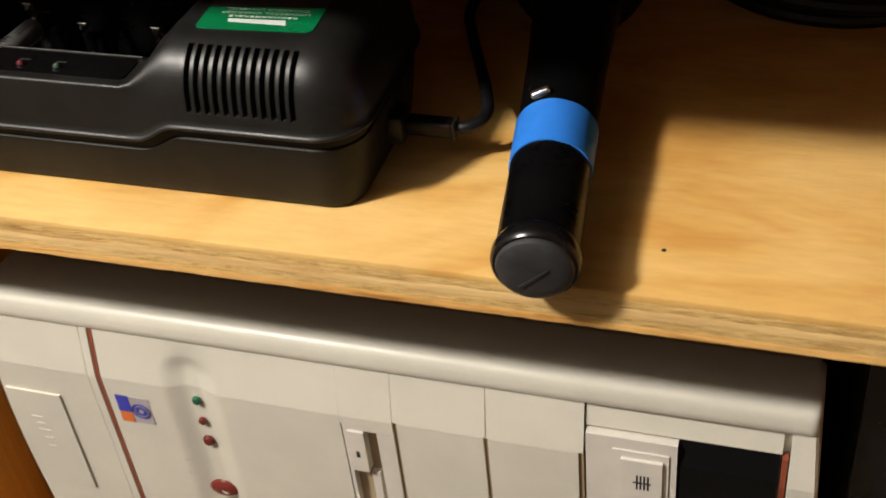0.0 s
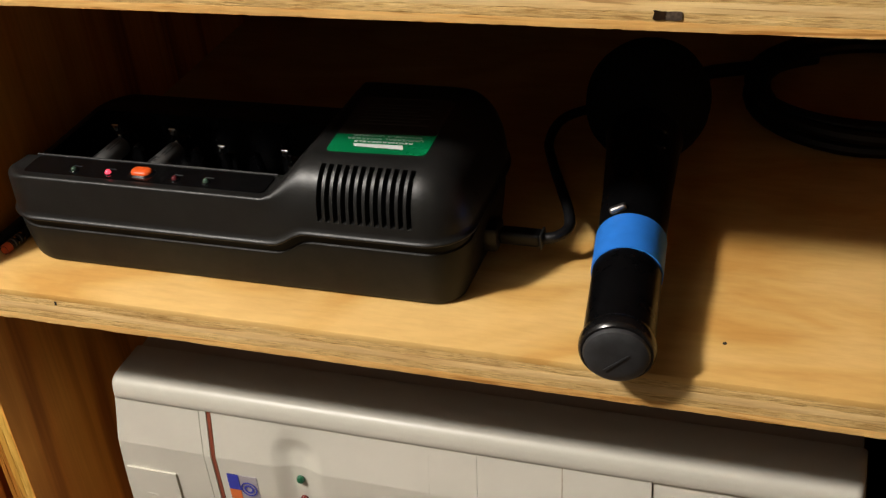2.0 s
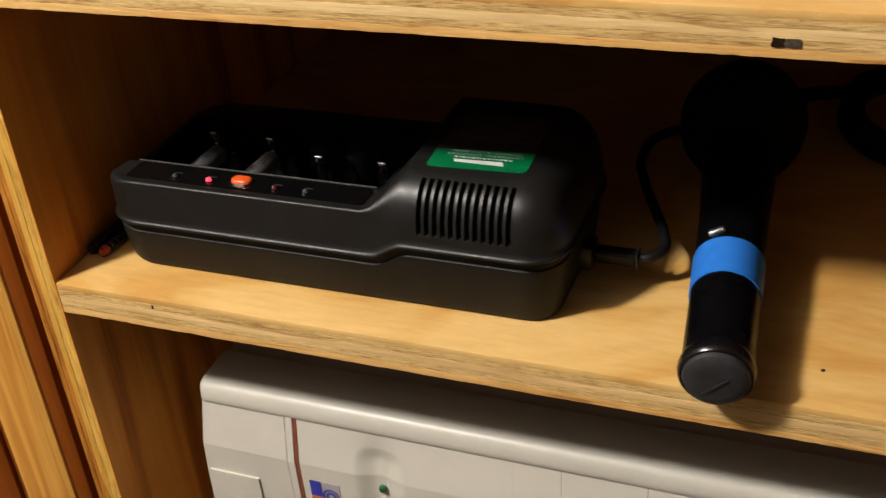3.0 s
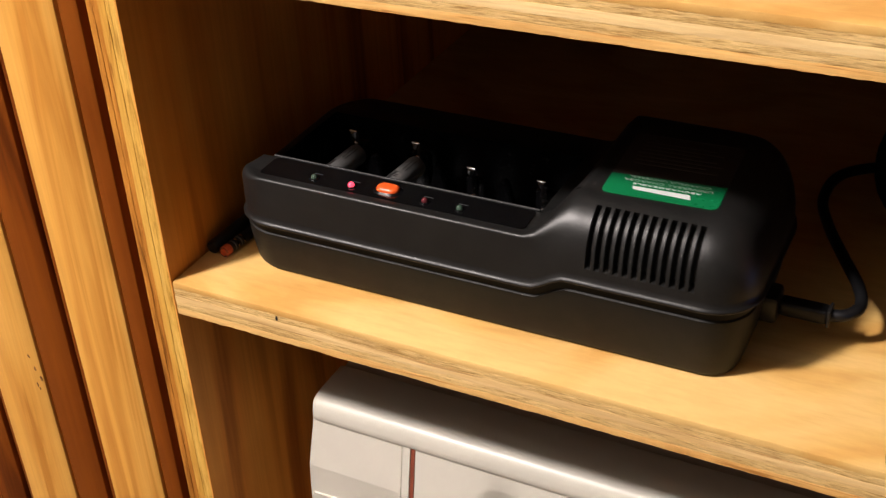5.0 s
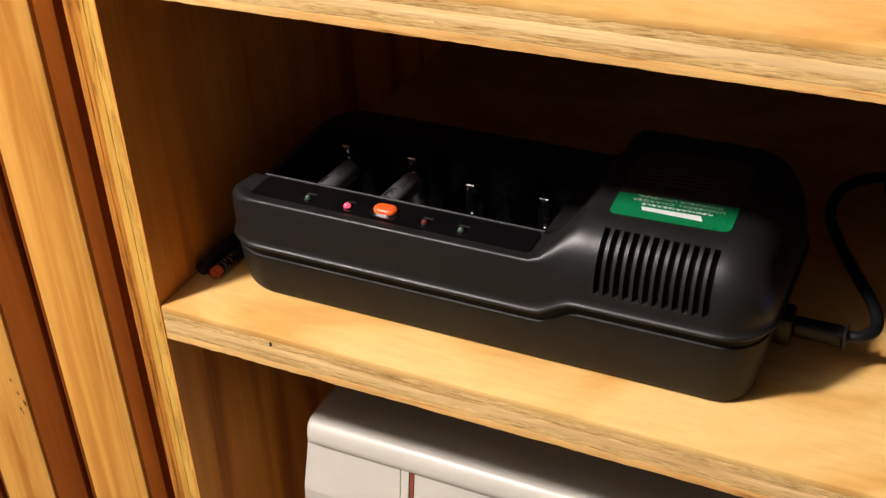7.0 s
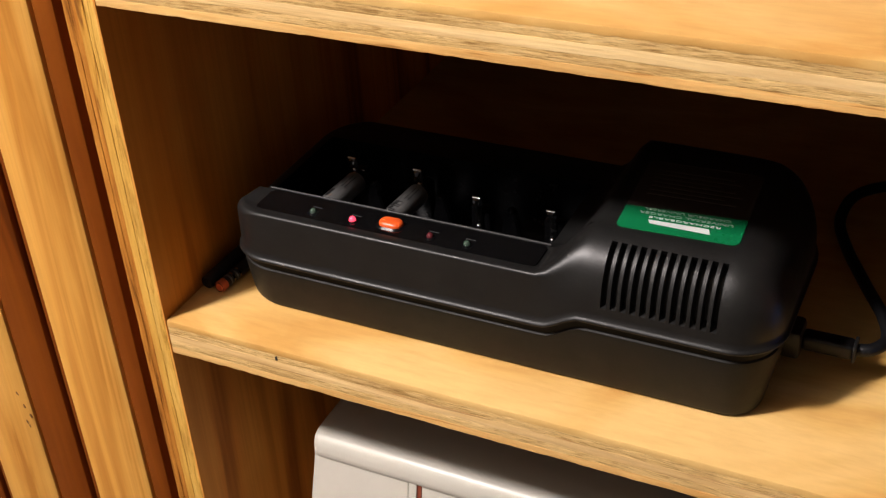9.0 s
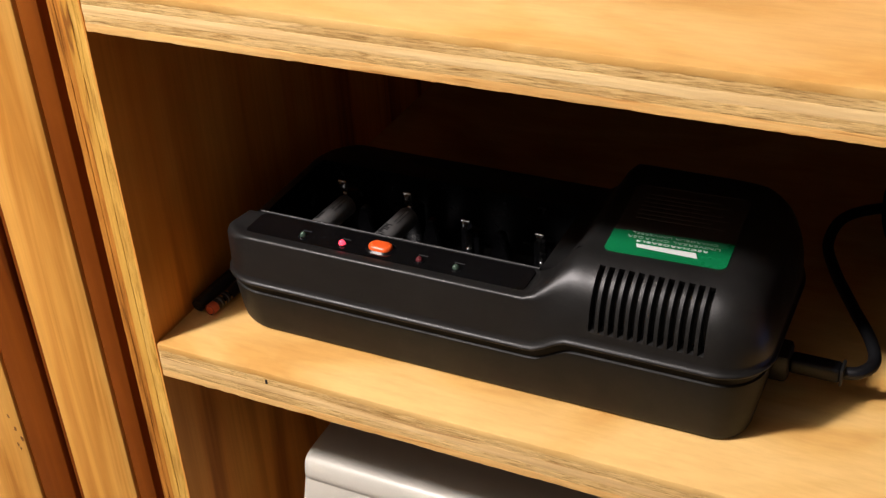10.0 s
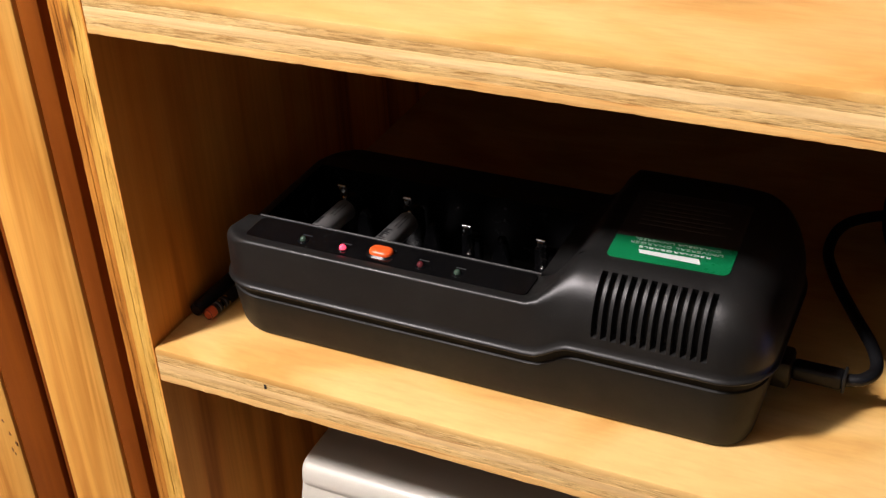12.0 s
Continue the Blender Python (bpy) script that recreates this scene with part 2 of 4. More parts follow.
def box(x0, x1, y0, y1, z0, z1, bevel=0.0, seg=2, bm=None):
    own = bmesh.new()
    bmesh.ops.create_cube(own, size=1)
    for v in own.verts:
        v.co = Vector((x0 + (v.co.x + 0.5) * (x1 - x0), y0 + (v.co.y + 0.5) * (y1 - y0), z0 + (v.co.z + 0.5) * (z1 - z0)))
    if bevel:
        bmesh.ops.bevel(own, geom=own.edges[:], offset=bevel, segments=seg, profile=0.5, affect="EDGES")
    return join(bm, own)


def join(bm, own):
    if bm is None:
        return own
    me = bpy.data.meshes.new("scratch")
    own.to_mesh(me)
    own.free()
    bm.from_mesh(me)
    bpy.data.meshes.remove(me)
    return bm


def lathe(profile, start, end, seg=48, bm=None):
    """Turns (distance, radius) pairs about the axis from start towards end."""
    bm = bm or bmesh.new()
    a, d = Vector(start), (Vector(end) - Vector(start)).normalized()
    side = d.orthogonal().normalized()
    other = d.cross(side)
    rings = []
    for s, r in profile:
        c = a + d * s
        if r < 1e-6:
            rings.append([bm.verts.new(c)])
        else:
            rings.append([bm.verts.new(c + (side * math.cos(k * math.tau / seg) + other * math.sin(k * math.tau / seg)) * r) for k in range(seg)])
    for p, q in zip(rings, rings[1:]):
        for k in range(seg):
            m = (k + 1) % seg
            if len(p) == 1 and len(q) == 1:
                continue
            if len(p) == 1:
                bm.faces.new((p[0], q[k], q[m]))
            elif len(q) == 1:
                bm.faces.new((p[k], p[m], q[0]))
            else:
                bm.faces.new((p[k], p[m], q[m], q[k]))
    return bm


def spline(points, steps=10):
    """Catmull-Rom through the points."""
    pts = [Vector(p) for p in points]
    pts = [pts[0] * 2 - pts[1]] + pts + [pts[-1] * 2 - pts[-2]]
    out = []
    for i in range(1, len(pts) - 2):
        p0, p1, p2, p3 = pts[i - 1:i + 3]
        for k in range(steps):
            t = k / steps
            out.append(0.5 * ((2 * p1) + (p2 - p0) * t + (2 * p0 - 5 * p1 + 4 * p2 - p3) * t * t + (3 * p1 - p0 - 3 * p2 + p3) * t ** 3))
    out.append(pts[-2])
    return out


def tube(points, radius, seg=12, bm=None):
    bm = bm or bmesh.new()
    n = len(points)
    rings, up = [], Vector((0.03, 0.02, 1)).normalized()
    for i, p in enumerate(points):
        d = (points[min(n - 1, i + 1)] - points[max(0, i - 1)]).normalized()
        s = d.cross(up)
        s = s.normalized() if s.length > 1e-4 else d.orthogonal().normalized()
        o = s.cross(d)
        rings.append([bm.verts.new(p + (s * math.cos(k * math.tau / seg) + o * math.sin(k * math.tau / seg)) * radius) for k in range(seg)])
    for p, q in zip(rings, rings[1:]):
        for k in range(seg):
            bm.faces.new((p[k], p[(k + 1) % seg], q[(k + 1) % seg], q[k]))
    bm.faces.new(rings[0])
    bm.faces.new(rings[-1])
    return bm


def plate(outline, depth, bm=None):
    """A flat piece: outline corners (world) pushed along depth."""
    bm = bm or bmesh.new()
    a = [bm.verts.new(Vector(p)) for p in outline]
    b = [bm.verts.new(Vector(p) + Vector(depth)) for p in outline]
    bm.faces.new(a)
    bm.faces.new(b)
    for i in range(len(a)):
        j = (i + 1) % len(a)
        bm.faces.new((a[i], a[j], b[j], b[i]))
    return bm


def rounded(x0, x1, y0, y1, r, seg=6):
    pts = []
    for cx, cy, a0 in ((x1 - r, y1 - r, 0), (x0 + r, y1 - r, 90), (x0 + r, y0 + r, 180), (x1 - r, y0 + r, 270)):
        for k in range(seg + 1):
            a = radians(a0 + 90 * k / seg)
            pts.append((cx + r * math.cos(a), cy + r * math.sin(a)))
    return pts


def smoothstep(a, b, x):
    t = max(0.0, min(1.0, (x - a) / (b - a)))
    return t * t * (3 - 2 * t)


def lettering(text, height, m, material, parent, name="lettering", thick=0.00008):
    """Words in the built-in font as a mesh, lying in the pose m."""
    cu = bpy.data.curves.new("scratch_text", "FONT")
    cu.body, cu.size, cu.align_x, cu.align_y, cu.extrude = text, height / 0.7, "CENTER", "CENTER", thick
    cu.resolution_u = 3
    tmp = new("scratch_text", cu)
    me = bpy.data.meshes.new_from_object(tmp.evaluated_get(bpy.context.evaluated_depsgraph_get()))
    bpy.data.objects.remove(tmp)
    bpy.data.curves.remove(cu)
    me.transform(m)
    me.name = name
    me.materials.clear()
    me.materials.append(material)
    ob = new(name, me)
    WORLD_OF[ob.name] = Matrix.Identity(4)
    ob.parent = parent
    ob.matrix_parent_inverse = WORLD_OF[parent.name].inverted()
    return ob


# ---- room that closes the place ----
SHELF_Z = 0.900
PLY = 0.018
UPPER_Z = 1.068
BASE_Z = 0.560
IN_W = 0.640
DEPTH = 0.400


def room():
    x0, x1, y0, y1, h = -1.9, 2.1, -2.6, 0.415, 2.4
    t = 0.1
    single("floor", box(x0, x1, y0, y1, -0.1, 0), CARPET, "brown carpeted floor of the room", "floor", kind="structure")
    single("ceiling", box(x0 - t, x1 + t, y0 - t, y1 + t, h, h + 0.1), CEILING, "white painted ceiling", "ceiling", kind="structure")
    single("wall_north", box(x0 - t, x1 + t, y1, y1 + t, -0.1, h), PLASTER, "cream painted wall behind the cabinet", "wall", kind="structure")
    single("wall_south", box(x0 - t, x1 + t, y0 - t, y0, -0.1, h), PLASTER, "cream painted wall opposite the cabinet", "wall", kind="structure")
    single("wall_west", box(x0 - t, x0, y0, y1, -0.1, h), PLASTER, "cream painted side wall", "wall", kind="structure")
    single("wall_east", box(x1, x1 + t, y0, y1, -0.1, h), PLASTER, "cream painted side wall", "wall", kind="structure")

    single("wall_partition", box(x0, -0.0200, 0.0305, 0.1300, 0.0, h), PLASTER, "cream painted partition behind the upright boards", "wall", kind="structure")


room()


# ---- plywood shelf unit ----
def ply_layer(x0, x1, y0, y1, z0, z1, seed, tear=0.0002, low_tear=0.0, step=0.0022, rise=0.0, arris=0.00005):
    """A veneer of a shelf with its sawn front edge uneven and its lower arris torn."""
    bm = bmesh.new()
    n = int((x1 - x0) / step)
    rows = []
    for i in range(n + 1):
        x = x0 + (x1 - x0) * i / n
        f = noise.noise((x * 130, seed * 3.1, 0)) * tear + noise.noise((x * 600, seed * 5.3, 2)) * tear * 0.6
        f2 = noise.noise((x * 140, seed * 7.7, 4)) * tear + noise.noise((x * 650, seed, 9)) * tear * 0.6
        low = max(0.0, noise.noise((x * 45, seed, 6)) - 0.05) * low_tear * 0.5 + abs(noise.noise((x * 330, seed, 8))) * low_tear * 0.7
        rows.append([bm.verts.new(c) for c in ((x, y0 + f + arris, z1), (x, y0 + f + arris * 0.3, z1 - arris * 0.3), (x, y0 + f, z1 - arris), (x, y0 + f2 + low * 0.6, z0 + low), (x, y0 + 0.004, z0), (x, y1, z0), (x, y1, z1))])
    for row in rows:
        for v in row:
            v.co.z += rise * v.co.x
    for a, b in zip(rows, rows[1:]):
        for k in range(7):
            m = (k + 1) % 7
            bm.faces.new((a[k], a[m], b[m], b[k]))
    bm.faces.new(rows[0])
    bm.faces.new(rows[-1])
    return bm


def ply_shelf(unit, top, seed, label, rise=0.0):
    """Five-ply board: thicknesses, from the top veneer down."""
    thick = (0.0034, 0.0036, 0.0040, 0.0036, 0.0034)
    z = top
    face = part("shelf", ply_layer(0.0006, IN_W - 0.0006, 0.0, DEPTH, z - thick[0], z, seed, 0.0003, 0.0008, rise=rise, arris=0.0013), SHELF_TOP, unit, label)
    z -= thick[0]
    for i, t in enumerate(thick[1:]):
        cross = i % 2 == 0
        inset = 0.00008 if cross else 0.0
        part("veneer_layer", ply_layer(0.0006, IN_W - 0.0006, inset, DEPTH, z - t, z, seed + i + 1, 0.00022 if cross else 0.00016,
                                       0.0006 if i == 3 else 0.0006 if i == 1 else 0.0003, rise=rise), PLY_CROSS if cross else PLY_LOW if i == 3 else PLY_LONG, face)
        z -= t
    return face


def ply_upright(unit, x0, x1, z0, z1, seed, inner_left, label):
    """A side panel whose plies show on the front edge; the face towards the shelves is varnished."""
    cuts = [x0 + (x1 - x0) * (f if inner_left else 1 - f) for f in (0, 0.19, 0.38, 0.62, 0.95, 1)]
    cuts.sort()
    main = None
    order = range(4, -1, -1) if inner_left else range(5)
    for i in order:
        a, b = cuts[i], cuts[i + 1]
        bm = bmesh.new()
        n = 420
        rows = []
        cross = i % 2 == 1
        tear = 0.0003 if cross else 0.00015
        for k in range(n + 1):
            z = z0 + (z1 - z0) * k / n
            f = (noise.noise((seed + i * 3.3, z * 110, 1)) + 0.6 * noise.noise((seed + i, z * 420, 3))) * tear + (0.0002 if cross else 0)
            g = (noise.noise((seed + i * 2.3, z * 120, 5)) + 0.6 * noise.noise((seed + i, z * 460, 7))) * tear + (0.0002 if cross else 0)
            rows.append([bm.verts.new(c) for c in ((a, f, z), (b, g, z), (b, DEPTH + 0.012, z), (a, DEPTH + 0.012, z))])
        for p, q in zip(rows, rows[1:]):
            for k in range(4):
                m = (k + 1) % 4
                bm.faces.new((p[k], p[m], q[m], q[k]))
        bm.faces.new(rows[0])
        bm.faces.new(rows[-1])
        outer = main is None
        ob = part("side_panel" if outer else "veneer_layer", bm, SIDE_FACE if outer else (BROWN_PLY if i in ((0, 1) if inner_left else (3, 4)) else PLY_CROSS_UP if cross else PLY_LONG_UP),
                  unit if outer else main, label if outer else "")
        main = main or ob
    return main


def shelf_unit():
    unit = thing("shelf_unit", (IN_W / 2, DEPTH / 2, 0), "varnished pine plywood shelf unit with raw sawn front edges", "shelf unit")
    left = ply_upright(unit, -0.0165, 0.0, 0.0, 1.70, 1.0, True, "upright plywood side panel with golden varnish")
    ply_upright(unit, IN_W, IN_W + 0.0165, 0.0, 1.70, 9.0, False, "upright plywood side panel with golden varnish")
    middle = ply_shelf(unit, SHELF_Z, 20.0, "pale pine plywood shelf with a torn lower edge")
    upper = ply_shelf(unit, UPPER_Z, 40.0, "pale pine plywood shelf with a dark knot in its edge", 0.005)
    ply_shelf(unit, BASE_Z, 60.0, "pale pine plywood shelf")
    ply_shelf(unit, 1.70, 80.0, "pale pine plywood top board")
    # unseen dark sheets added under two shelves to cut bounced light
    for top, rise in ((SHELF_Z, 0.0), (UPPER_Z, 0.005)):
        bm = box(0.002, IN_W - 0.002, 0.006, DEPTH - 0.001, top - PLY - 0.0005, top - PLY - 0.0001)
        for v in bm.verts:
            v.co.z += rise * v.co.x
        part("underside_veneer", bm, BOUNCE_DARK, middle if rise == 0 else upper, "added dark brown sheet that cuts bounced light under the shelf")
    # the panel's near-black colour holds the deep shade at the back
    part("back_panel", box(0.0, IN_W, DEPTH, DEPTH + 0.006, 0.05, 1.69), SHADED_BACK, unit, "thin back panel coloured near black for the shade at the back")
    # knots, nail holes and pin marks
    for dx, w, h, proud, mat_, lb in ((-0.0028, 0.0042, 0.0034, 0.0004, KNOT, "black rotted knot"), (0.0020, 0.0056, 0.0030, 0.0003, KNOT_RIM, "grey-brown knot wood")):
        bm = box(dx - w / 2, dx + w / 2, -proud, 0.0010, -h / 2, h / 2)
        bmesh.ops.subdivide_edges(bm, edges=bm.edges[:], cuts=3, use_grid_fill=True)
        for v in bm.verts:
            v.co.x += 0.0006 * noise.noise((v.co.x * 600, v.co.z * 900, 3 + dx * 900))
            v.co.z += 0.0006 * noise.noise((v.co.x * 500, v.co.z * 700, 9 + dx * 900))
        bm.transform(Matrix.Translation((0.3552, 0.0, 1.0576)))
        part("knot", bm, mat_, upper, lb)
    bm = lathe([(0, 0), (0, 0.0011), (0.0005, 0.0008), (0.0005, 0)], (0.4290, 0.0002, 1.0572), (0.4290, -1, 1.0572), 10)
    part("knot", bm, KNOT, upper, "small dark pin knot")
    part("nail_hole", box(0.0575, 0.0586, -0.00040, 0.0004, 0.8940, 0.8962, 0.0003), NAIL_HOLE, middle)
    for x, y, r in ((0.376, 0.026, 0.0011),):
        part("pin_mark", lathe([(0, 0.0), (0, r), (0.0005, r * 0.8), (0.0005, 0)], (x, y, SHELF_Z - 0.0003), (x, y, 2), 12), NAIL_HOLE, middle)
    return unit


shelf_unit()


# ---- upright boards beside the shelf unit ----
def lining_board(x0, x1, y0, y1, material, bevel, label):
    bm = bmesh.new()
    n = 60
    prof = [(x0, y1), (x0, y0 + bevel), (x0 + bevel * 0.35, y0 + bevel * 0.3), (x0 + bevel, y0), (x1 - bevel, y0), (x1 - bevel * 0.35, y0 + bevel * 0.3), (x1, y0 + bevel), (x1, y1)]
    rows = []
    for k in range(n + 1):
        z = 2.25 * k / n
        w = noise.noise((x0 * 40, z * 3.0, 0)) * 0.0003
        rows.append([bm.verts.new((x + w, y, z)) for x, y in prof])
    m = len(prof)
    for p, q in zip(rows, rows[1:]):
        for k in range(m):
            bm.faces.new((p[k], p[(k + 1) % m], q[(k + 1) % m], q[k]))
    bm.faces.new(rows[0])
    bm.faces.new(rows[-1])
    return single("lining_board", bm, material, label, "board", group="upright boards beside the shelf unit")


def lining():
    pale = "golden pine board with rounded edges, standing upright"
    red = "red-brown stained narrow board, standing upright"
    x = -0.0228
    lining_board(-0.0342, x, 0.0010, 0.030, BOARD_RED, 0.0012, red)
    for i in range(5):
        o = -0.0690 * i
        lining_board(-0.0735 + o, -0.0350 + o, 0.0, 0.030, BOARD_PALE, 0.0016, pale)
        lining_board(-0.0780 + o, -0.0739 + o, 0.0026, 0.030, BOARD_RED, 0.0006, "dark red-brown filler strip between two upright boards")
        lining_board(-0.1034 + o, -0.0800 + o, 0.0010, 0.030, BOARD_RED, 0.0012, red)
    for x, z in ((-0.1108, 0.8225), (-0.1086, 0.8150), (-0.1098, 0.8035), (-0.1060, 0.8090), (-0.1088, 0.8010)):
        f = 0.0007 + 0.0016 * abs(noise.noise((x * 900, z * 700, 0)))
        bm = lathe([(0, 0), (0, f), (0.0006, f * 0.7), (0.0006, 0)], (0, 0, 0), (0, -1, 0), 12)
        for v in bm.verts:
            v.co *= 1 + 0.45 * noise.noise((v.co.x * 900 + x * 5000, v.co.z * 900, 2))
        bm.transform(Matrix.Translation((x, 0.0004, z)) @ Matrix.Rotation(radians(70 * noise.noise((z * 3000, 0, 1))), 4, "Y") @ Matrix.Diagonal((0.7, 1, 1.7, 1)))
        single("bark_fleck", bm, FLECK, "small dark fleck in a pine board", "knot", group="flecks in the pine board")


lining()


# ---- battery charger ----
CX0, CX1, CY0, CY1, CR, CR_FAR = 0.0218, 0.2656, 0.0195, 0.1290, 0.0215, 0.0390
RAIL = (0.0305, 0.2420, 0.0440, 0.1080)
STEP_A, STEP_B = 0.170, 0.188
LOW_TOP, ARRIS_Z, HIGH_TOP = 0.9517, 0.9530, 0.9680


def seam_z(x):
    return 0.9290 + 0.0075 * smoothstep(0.172, 0.189, x)


def charger_outline():
    """Outline points with their outward normals; the front side carries fine stations for the vents."""
    pts = []
    fx = [CX0 + CR + (CX1 - CX0 - 2 * CR) * k / 46 for k in range(47)]
    fx = [x for x in fx if not VENT_X0 - 0.0006 < x < VENT_X0 + VENTS * VENT_PITCH + 0.0006]
    for s in range(VENTS):
        c = VENT_X0 + VENT_PITCH * (s + 0.5)
        fx += [c - 0.00190, c - 0.00150, c - 0.00120, c - 0.00100, c + 0.00100, c + 0.00120, c + 0.00150, c + 0.00190]
    for x in sorted(fx):
        pts.append((x, CY0, 0, -1))
    def arc(cx, cy, a0, r=CR):
        for k in range(1, 14):
            a = radians(a0 + 90 * k / 14)
            pts.append((cx + r * math.cos(a), cy + r * math.sin(a), math.cos(a), math.sin(a)))
    arc(CX1 - CR, CY0 + CR, -90)
    pts.extend((CX1, CY0 + CR + (CY1 - CY0 - CR - CR_FAR) * k / 12, 1, 0) for k in range(13))
    arc(CX1 - CR_FAR, CY1 - CR_FAR, 0, CR_FAR)
    pts.extend((CX1 - CR_FAR - (CX1 - CX0 - CR - CR_FAR) * k / 46, CY1, 0, 1) for k in range(47))
    arc(CX0 + CR, CY1 - CR, 90)
    pts.extend((CX0, CY1 - CR - (CY1 - CY0 - 2 * CR) * k / 12, -1, 0) for k in range(13))
    arc(CX0 + CR, CY0 + CR, 180)
    return pts


VENTS, VENT_X0, VENT_PITCH = 12, 0.19622, 0.003855


def ring_loft(rings):
    bm = bmesh.new()
    made = [[bm.verts.new(p) for p in ring] for ring in rings]
    n = len(made[0])
    for a, b in zip(made, made[1:]):
        for k in range(n):
            m = (k + 1) % n
            bm.faces.new((a[k], a[m], b[m], b[k]))
    return bm, made


def lower_shell(charger):
    out = charger_outline()
    rings = []
    def ring(inset, height):
        return [(x - nx * inset * (1.0 + 0.7 * min(0.0, nx)), y - ny * inset, height(x)) for x, y, nx, ny in out]
    for inset, frac in ((0.014, 0.0), (0.0100, 0.0), (0.0086, 0.03), (0.0076, 0.10), (0.0066, 0.25), (0.0050, 0.55), (0.0036, 0.90), (0.0036, 0.985), (0.0040, 1.0)):
        rings.append(ring(inset, lambda x: SHELF_Z + (seam_z(x) - 0.0056 - SHELF_Z) * frac))
    # band under the lip of the upper shell, sunk to deepen the lip's shadow
    for inset, down in ((0.0043, 0.0054), (0.0043, 0.0012), (0.012, 0.0012)):
        rings.append(ring(inset, lambda x: seam_z(x) - down))
    bm, made = ring_loft(rings)
    bm.faces.new(made[0])
    return part("lower_shell", bm, GREY_ABS, charger, "dark grey moulded lower shell")


def low_top(x, y):
    """Top of the rails: full height along the front, lower at the side and back of the tray."""
    start = 0.0442 - 0.0200 * (1 - smoothstep(0.0225, 0.040, x))
    return LOW_TOP - 0.0077 * smoothstep(start, start + 0.0138, y)


def high_part(x):
    return smoothstep(STEP_A, STEP_B, x)


def upper_shell(charger):
    """Walls, front rail, sloping step and rounded power housing in one moulding."""
    out = charger_outline()
    rings = []
    lip = ((0.0060, -0.0004), (0.0014, -0.0003), (0.0007, 0.0000), (0.0004, 0.0005), (0.0005, 0.0010), (0.0010, 0.0015), (0.0016, 0.0020), (0.0018, 0.0045))
    for inset, up in lip:
        rings.append([(x - nx * inset, y - ny * inset, seam_z(x) + up) for x, y, nx, ny in out])
    steps = 40
    inner = [(min(max(x, RAIL[0]), RAIL[1]), min(max(y, RAIL[2]), RAIL[3])) for x, y, _, _ in out]
    for k in range(steps + 1):
        w = k / steps
        ring = []
        for (x, y, nx, ny), (ix, iy) in zip(out, inner):
            sx, sy = x - nx * 0.0018, y - ny * 0.0018
            run = math.hypot(ix - sx, iy - sy)
            h = high_part(x)
            base = seam_z(x) + 0.0045
            lt = low_top(x, y)
            # low rail: upright wall, tight arris, then the nearly level panel
            free = smoothstep(0.0235, 0.0440, x)
            rl = 0.0013 + 0.0030 * (1 - free)
            ridge = (ARRIS_Z - LOW_TOP) * free
            edge = lt + ridge
            wall = 0.36
            if w < wall:
                dl, zl = 0.0003 * w / wall, base + (edge - rl - base) * (w / wall)
            else:
                u = (w - wall) / (1 - wall)
                a = min(1.0, u / 0.35)
                dl = 0.0003 + rl * (1 - math.cos(a * math.pi / 2)) + max(0.0, u - 0.35) / 0.65 * (run - rl - 0.0003)
                zl = edge - rl + rl * math.sin(a * math.pi / 2) - ridge * smoothstep(0.38, 0.58, u)
            # power housing: wall runs over a broad round into the top
            rh = min(0.0200, run * 0.85)
            rise = HIGH_TOP - base
            a = min(1.0, w / 0.82)
            dh = 0.0012 * a + rh * (1 - math.cos(a * math.pi / 2)) ** 1.15
            zh = base + rise * math.sin(a * math.pi / 2) ** 0.92
            if w > 0.82:
                dh += (w - 0.82) / 0.18 * (run - dh)
            d, z = dl + (dh - dl) * h, zl + (zh - zl) * h
            t = min(1.0, d / run) if run > 1e-6 else 0
            px, py, pz = sx + (ix - sx) * t, sy + (iy - sy) * t, z
            # cooling slots
            if ny < -0.99 and VENT_X0 - 0.0005 < x < VENT_X0 + VENTS * VENT_PITCH + 0.0005:
                q = ((x - VENT_X0) / VENT_PITCH) % 1.0
                off = abs(q - 0.5) * VENT_PITCH
                if off < 0.00110 and 0.9455 < pz and py < 0.0338:
                    tilt = min(1.0, max(0.0, (py - CY0 - 0.0018) / 0.018))
                    py += 0.0050 * (1 - 0.6 * tilt)
                    pz -= 0.0050 * tilt
            ring.append((px, py, pz))
        rings.append(ring)
    bm, _ = ring_loft(rings)
    # top of the housing with its slope down to the battery tray
    xs = [STEP_A - 0.006 + (RAIL[1] - STEP_A + 0.006) * k / 30 for k in range(31)]
    ys = [RAIL[2] + (RAIL[3] - RAIL[2]) * k / 12 for k in range(13)]
    grid = [[bm.verts.new((x, y, low_top(x, y) + (HIGH_TOP - low_top(x, y)) * high_part(x))) for y in ys] for x in xs]
    for a, b in zip(grid, grid[1:]):
        for k in range(12):
            bm.faces.new((a[k], a[k + 1], b[k + 1], b[k]))
    return part("upper_shell", bm, BLACK_ABS, charger, "black moulded upper shell with a power housing", sharp=50)


